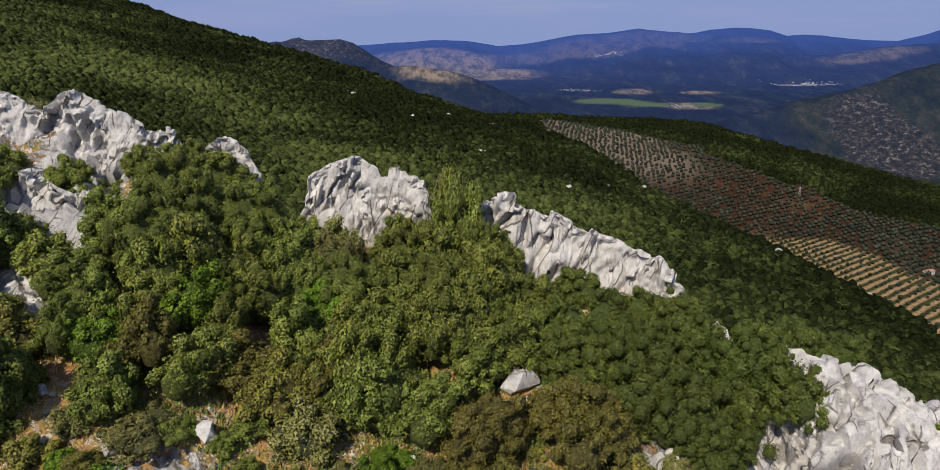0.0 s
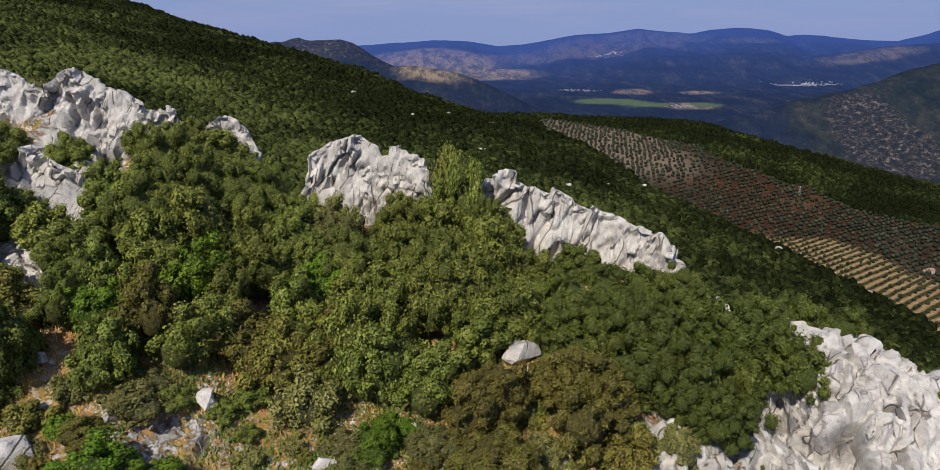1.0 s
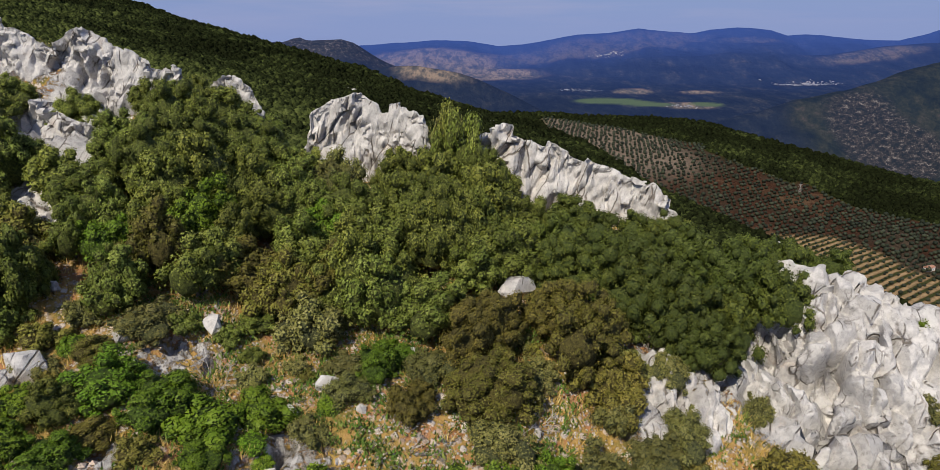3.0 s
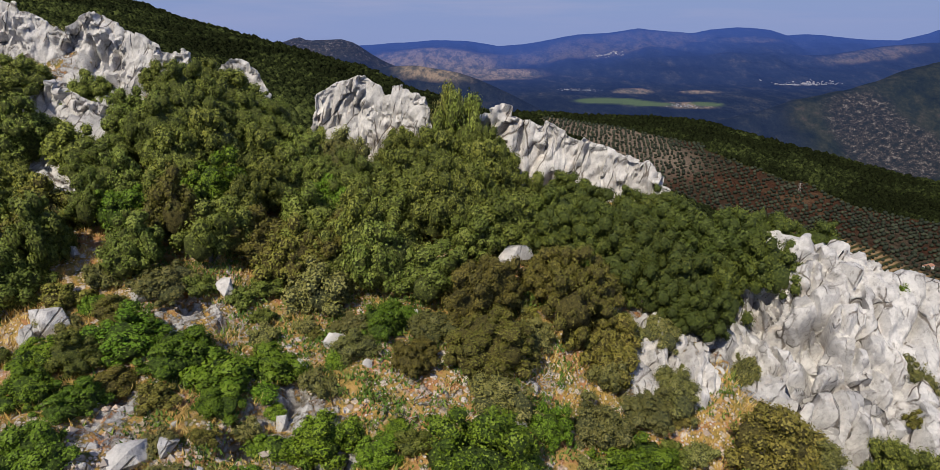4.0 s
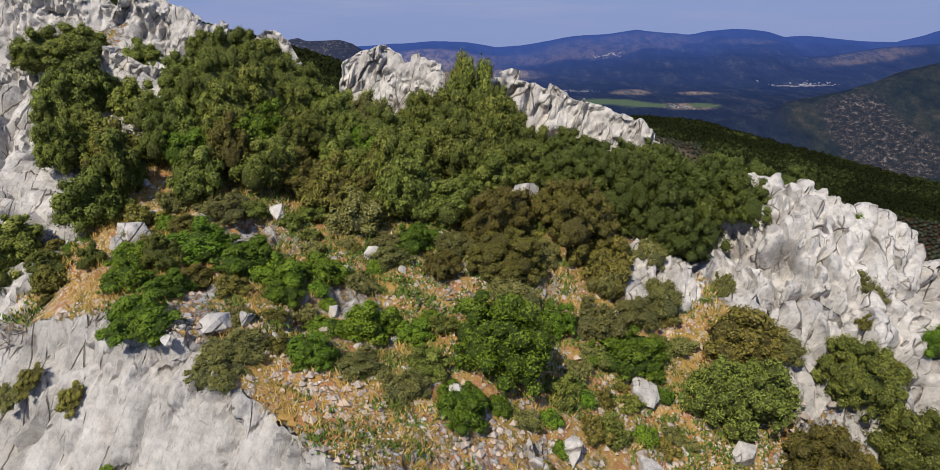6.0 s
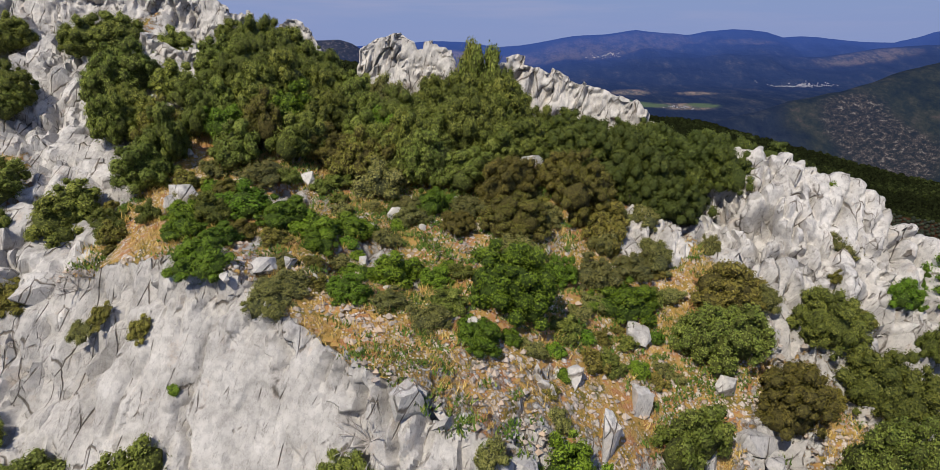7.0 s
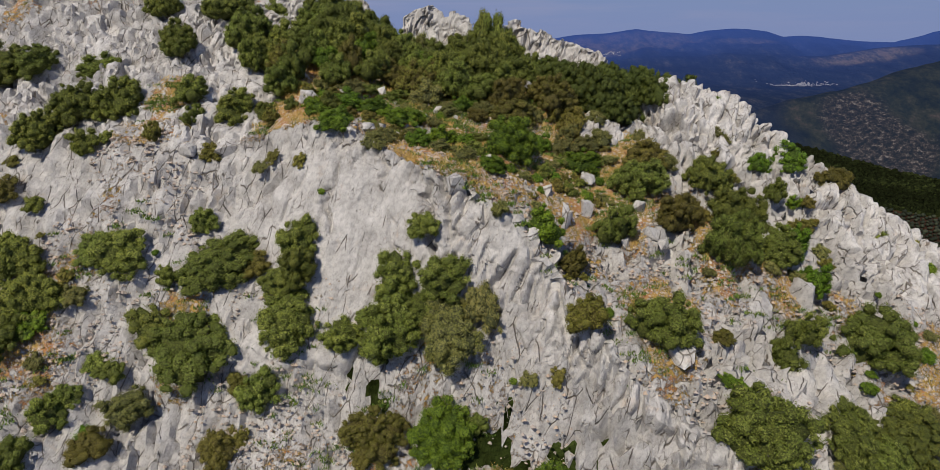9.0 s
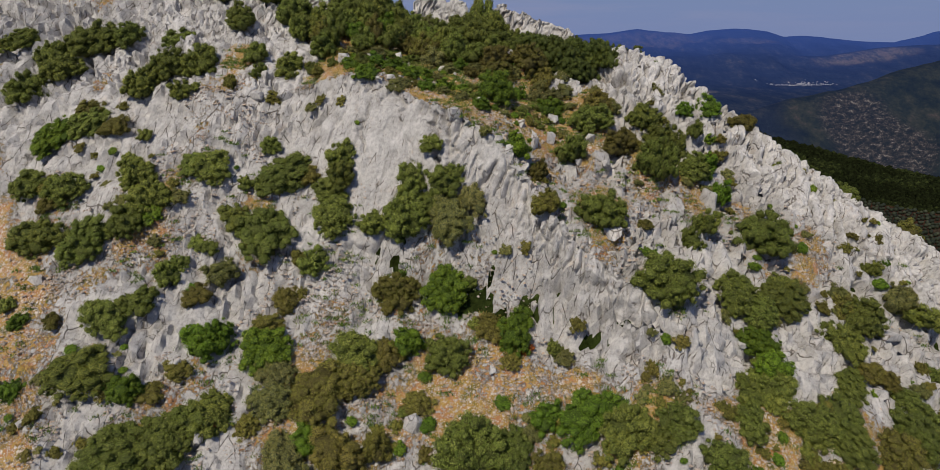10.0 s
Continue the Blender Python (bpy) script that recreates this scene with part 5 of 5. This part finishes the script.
# ---- loose stones ----
def stone_mesh(seed):
    """A broken block with uneven flat sides."""
    r = random.Random(seed)
    bm = bmesh.new()
    for _ in range(15):
        bm.verts.new(Vector((r.gauss(0, 1), r.gauss(0, 1), r.gauss(0, 1))).normalized() * r.uniform(0.62, 1.0) * 0.85)
    hull = bmesh.ops.convex_hull(bm, input=bm.verts)
    bmesh.ops.delete(bm, geom=[v for v in hull["geom_interior"] if isinstance(v, bmesh.types.BMVert)], context="VERTS")
    bmesh.ops.subdivide_edges(bm, edges=bm.edges, cuts=3, use_grid_fill=True)
    for v in bm.verts:
        v.co += v.co.normalized() * (0.05 * noise.noise(v.co * 2.2 + Vector((seed, 0, 0))) + 0.04 * noise.noise(v.co * 6.0))
    for f in bm.faces:
        f.smooth = True
    me = bpy.data.meshes.new("boulder")
    bm.to_mesh(me)
    bm.free()
    me.set_sharp_from_angle(angle=0.35)
    me.materials.append(STONE)
    return me


# x, y, half width, height over width
STONES_TERRACE = [(-5.2, 20.3, 0.54, 1.11), (-6.3, 19.0, 0.32, 1.61), (-6.4, 16.7, 0.43, 1.25), (-6.3, 15.1, 0.36, 0.67), (-7.9, 14.9, 0.39, 0.6), (-10.2, 22.8, 0.62, 1.17), (-15.7, 19.4, 0.87, 1.07), (-16.1, 18.9, 0.57, 1.0), (-13.0, 21.7, 0.75, 0.5), (-10.1, 13.6, 0.83, 0.56), (-11.0, 12.9, 0.27, 1.13), (-7.9, 13.4, 0.33, 1.67), (-9.2, 14.1, 0.57, 0.4), (1.9, 17.8, 0.41, 1.11), (2.3, 26.2, 1.1, 0.7), (3.1, 22.3, 0.52, 0.75), (-3.8, 19.3, 0.23, 1.2), (-4.7, 19.5, 0.24, 0.9), (-5.0, 14.2, 0.33, 0.59), (-11.2, 12.0, 0.34, 0.75), (-11.1, 13.6, 0.24, 0.77), (-17.0, 23.6, 0.47, 0.83)]
STONES_GULLY = [(-4.4, 16.0, 0.25, 1.17), (-3.0, 16.1, 0.25, 0.67), (2.6, 19.8, 0.29, 1.5), (-9.4, 15.2, 0.2, 0.7), (-7.2, 15.5, 0.16, 1.0), (2.5, 22.8, 0.26, 1.3), (-2.2, 22.5, 0.18, 1.86), (-1.2, 12.2, 0.6, 1.4), (-3.7, 7.6, 0.7, 1.5), (-2.5, 7.9, 0.58, 1.4), (1.4, 11.4, 0.4, 2.0), (3.0, 12.2, 0.69, 1.2), (4.0, 10.0, 0.79, 2.0), (6.0, 12.7, 0.85, 1.5), (1.6, 11.0, 0.53, 0.75), (0.4, 6.9, 0.68, 1.0), (10.4, 14.4, 0.9, 0.67), (8.9, 11.1, 0.83, 0.83), (11.6, 11.2, 0.83, 0.83), (19.8, 13.7, 0.6, 2.25), (6.5, 16.3, 0.93, 0.5), (13.1, 10.9, 0.69, 1.0)]
STONES_SLOPE = [(1.5, 6.4, 0.56, 1.2), (-24.0, 14.9, 0.87, 0.83), (-21.4, 15.6, 1.33, 0.56), (-24.6, 17.9, 1.4, 0.44), (11.0, 12.2, 1.22, 0.75), (21.9, 10.5, 1.21, 1.5), (10.8, 3.4, 1.4, 0.5), (33.0, 3.3, 1.3, 0.6), (38.5, 4.4, 1.3, 0.6), (-9.8, -0.5, 0.80, 0.67), (6.8, -0.9, 0.64, 0.83), (-27.2, -3.7, 0.76, 0.67), (-42.0, 2.7, 0.83, 0.67), (-6.7, -6.9, 0.98, 1.2), (-23.9, -8.3, 0.97, 0.8), (-37.5, -8.3, 0.72, 0.67), (-13.2, -6.2, 0.49, 0.8), (22.2, -0.8, 0.64, 0.67), (-0.2, -3.1, 0.62, 0.67), (34.6, -1.9, 0.8, 0.67), (17.2, 25.0, 1.1, 0.8)]
shapes = [stone_mesh(400 + k) for k in range(7)]
for label, group, places in (("upright grey limestone boulder in dry grass", "boulders on the terrace", STONES_TERRACE), ("pale limestone block in a stony gully", "boulders in the gully", STONES_GULLY), ("weathered limestone boulder on the rock face", "boulders on the slope", STONES_SLOPE)):
    for i, (x, y, r, ratio) in enumerate(places):
        ob = tagged(new("boulder", shapes[(i * 3) % 7]), label, "rock", group)
        r = r * 1.25
        ob.matrix_basis = Matrix.Translation((x, y, float(height_at(x, y)) + 0.15 * r)) @ Euler((rng.uniform(-0.15, 0.15), rng.uniform(0, 0.3), rng.uniform(0, 6.28))).to_matrix().to_4x4() @ Matrix.Diagonal((r, r * 0.8, r * max(0.6, ratio), 1))

# ---- ground cover, past counting ----
g = np.random.default_rng(21)


def strewn(count, x0, x1, y0, y1, most, least=-1.0):
    """Random spots where the ground is bare of rock to a given degree."""
    x, y = g.uniform(x0, x1, count), g.uniform(y0, y1, count)
    bare = bareness(x, y)[0]
    keep = (bare < most) & (bare > least)
    return x[keep], y[keep]


x, y = strewn(52000, -46, 46, -12, 17, 0.74)
keep = fractal(flat3(x / 2.5, y / 2.5), 3, 33) > -0.2 + 0.5 * ramp(12, 16, y)
x, y = x[keep], y[keep]
r = 0.035 + 0.17 * g.uniform(0, 1, len(x)) ** 3
scree = clumps("scree", x, y, height_at(x, y) + 0.1 * r, r, SCREE, 22, 0.8)
tagged(scree, "loose pale and pinkish limestone scree on reddish soil", "scree", kind="stuff")


def tufts(name, x, y, blades, tall, spread_out, width, mat, seed):
    g = np.random.default_rng(seed)
    k = len(x)
    base = np.stack([x, y, height_at(x, y) - 0.03], -1)[:, None] + g.normal(0, 1, (k, blades, 3)) * (spread_out, spread_out, 0.02)
    a = g.uniform(0, 6.28, (k, blades))
    side = np.stack([np.cos(a), np.sin(a), 0 * a], -1) * width
    h = tall * g.uniform(0.5, 1.3, (k, blades, 1))
    tip = base + np.concatenate([g.normal(0, 0.45, (k, blades, 2)) * h, h], -1)
    co = np.stack([base - side, base + side, tip], 2).reshape(-1, 3)
    return new(name, mesh_of(name, co, np.arange(len(co)).reshape(-1, 3), [mat], smooth=False))


x, y = strewn(26000, -40, 40, -10, 26, 0.46)
keep = fractal(flat3(x / 3.5, y / 3.5), 3, 35) > -0.25
tagged(tufts("dry_grass", x[keep], y[keep], 7, 0.30, 0.12, 0.022, DRY_GRASS, 23), "tawny dry grass in tufts on terrace and ledges", "grass", kind="stuff")
x, y = strewn(10000, -30, 30, 8, 38, 0.40)
keep = fractal(flat3(x / 4.0, y / 4.0), 3, 36) > -0.15
tagged(tufts("low_herbs", x[keep], y[keep], 26, 0.16, 0.26, 0.05, HERB, 24), "low green herbs covering the terrace between stones", "herbs", kind="stuff")
x, y = strewn(2600, -46, 46, -11, 12, 0.75)
keep = fractal(flat3(x / 3.0, y / 3.0), 3, 37) > 0.12
tagged(tufts("low_scrub", x[keep], y[keep], 30, 0.22, 0.24, 0.05, HERB, 25), "low green scrub in the cracks of the slope", "scrub", kind="stuff")

# ---- bare grey shrubs and herb patches ----
bare_bush = tagged(new("bare_shrub"), "leafless grey shrub with twisted pale branches", "shrub", "bare grey shrubs")
for k in range(8):
    twig = stem_mesh(90 + k, 1, 0.9, 0.95, 0.022)
    twig.materials.append(DEAD_WOOD)
    part("branch", twig, bare_bush).rotation_euler = (0, 0, k * 0.79)
plant([bare_bush], BARE_SHRUBS)
herb = tagged(new("herb_patch", crown_mesh("herb_patch", GREEN_LEAF, 95, 4200, 0.045, 16, 0.0)), "bright green cushion of low herbs in dry grass", "herbs", "herb patches on the terrace")
plant([herb], [(x, y, r * 1.25, 0.2) for x, y, r, _ in HERBS])

# ---- far buildings ----
def box(bm, x0, x1, y0, y1, z0, z1):
    v = [bm.verts.new(c) for c in ((x0, y0, z0), (x1, y0, z0), (x1, y1, z0), (x0, y1, z0), (x0, y0, z1), (x1, y0, z1), (x1, y1, z1), (x0, y1, z1))]
    for f in ((0, 3, 2, 1), (4, 5, 6, 7), (0, 1, 5, 4), (1, 2, 6, 5), (2, 3, 7, 6), (3, 0, 4, 7)):
        bm.faces.new([v[i] for i in f])


def finish(name, bm, mat, parent, label=""):
    me = bpy.data.meshes.new(name)
    bm.to_mesh(me)
    bm.free()
    me.materials.append(mat)
    return part(name, me, parent, label)


def farmhouse(x, y, turn):
    top = tagged(new("farmhouse"), "small whitewashed farmhouse with tiled roof beside olive rows", "house")
    bm = bmesh.new()
    box(bm, -5, 5, -3, 3, -1, 3.4)
    finish("wall", bm, WHITEWASH, top)
    bm = bmesh.new()
    a = [bm.verts.new(c) for c in ((-5.4, -3.4, 3.4), (5.4, -3.4, 3.4), (5.4, 3.4, 3.4), (-5.4, 3.4, 3.4), (-5.4, 0, 5.0), (5.4, 0, 5.0))]
    for f in ((0, 1, 5, 4), (2, 3, 4, 5), (1, 2, 5), (3, 0, 4), (0, 3, 2, 1)):
        bm.faces.new([a[i] for i in f])
    finish("roof", bm, TILE, top)
    for k in (-2.6, 2.6):
        bm = bmesh.new()
        box(bm, k - 0.5, k + 0.5, -3.06, -2.9, 1.1, 2.3)
        finish("window", bm, BARK, top)
    top.matrix_basis = Matrix.Translation((x, y, float(land(x, y)))) @ Matrix.Rotation(turn, 4, "Z")


farmhouse(437, 603, 0.5)


def pylon(x, y):
    top = tagged(new("pylon"), "pale grey lattice power pylon among olive trees", "pylon")
    for sx in (-1, 1):
        for sy in (-1, 1):
            bm = bmesh.new()
            a = [bm.verts.new((sx * w + dx, sy * w + dy, z)) for w, z in ((1.6, -0.5), (0.25, 15)) for dx, dy in ((-0.12, -0.12), (0.12, -0.12), (0.12, 0.12), (-0.12, 0.12))]
            for k in range(4):
                bm.faces.new((a[k], a[(k + 1) % 4], a[4 + (k + 1) % 4], a[4 + k]))
            finish("leg", bm, DEAD_WOOD, top)
    for z, w in ((14.0, 2.6), (12.0, 3.2)):
        bm = bmesh.new()
        box(bm, -w, w, -0.12, 0.12, z, z + 0.25)
        finish("arm", bm, DEAD_WOOD, top)
    top.matrix_basis = Matrix.Translation((x, y, float(land(x, y))))


pylon(439, 873)


def town(name, label, cx, cy, wx, wy, count, seed):
    """A far village: very many small white houses in one mesh."""
    g = np.random.default_rng(seed)
    x, y = cx + wx * g.normal(0, 0.5, count), cy + wy * g.normal(0, 0.5, count)
    z = far_land(x, y)
    bm = bmesh.new()
    for a, b, c in zip(x, y, z):
        w, d, h = g.uniform(1.5, 4.2), g.uniform(1.5, 3), g.uniform(-0.5, 2.5)
        box(bm, a - w, a + w, b - d, b + d, c - 6, c + h)
    me = bpy.data.meshes.new(name)
    bm.to_mesh(me)
    bm.free()
    me.materials.append(HAZED_WALL)
    tagged(new(name, me), label, "village", kind="stuff")


town("white_town", "far white town spread along the valley floor", 1800, 3700, 170, 26, 340, 31)
town("white_village", "far white village in the dark valley", 560, 3500, 110, 40, 70, 32)
town("hill_village", "far pale village on a hill", 830, 4240, 110, 30, 90, 33)
town("hamlet", "far hamlet with pale houses beside green meadows", 980, 3110, 90, 40, 40, 34)
lone = tagged(new("boulder", shapes[2]), "lone pale boulder on the wooded flank", "rock")
lone.matrix_basis = Matrix.Translation((195, 306, float(land(195, 306)) + 1.2)) @ Matrix.Diagonal((2.2, 2.2, 2.0, 1))

for x, y, r in ((134, 513, 4.0), (139, 517, 2.6), (151, 523, 3.4), (136, 543, 2.8), (156, 529, 2.2), (6, 447, 2.6), (10, 452, 1.8), (-48, 573, 3.2), (-112, 657, 3.4), (-118, 664, 2.4), (37, 484, 2.6), (-140, 559, 2.4), (-60, 330, 1.8), (60, 400, 2.4), (95, 455, 2.6), (170, 352, 2.2), (-20, 620, 3.0), (20, 640, 3.0)):
    rock = tagged(new("boulder", shapes[int(x + y) % 7]), "weathered pale limestone outcrop among dark green scrub", "rock", "outcrops on the wooded flank")
    rock.matrix_basis = Matrix.Translation((x, y, float(land(x, y)) + 1.6)) @ Matrix.Rotation(x * 0.37, 4, "Z") @ Matrix.Diagonal((r * 1.5, r, r * 0.9, 1))

red = [bush("red_shrub", RED_LEAF, 85, 1500, 0.08, 8, "small shrub with red autumn leaves", "shrub", "red shrubs")]
plant(red, [(-20.6, 32.4, 0.55, 0.8), (-23.2, -7.1, 0.81, 0.8), (3.0, -1.5, 0.70, 0.7), (-8.0, 15.2, 0.25, 0.8)])
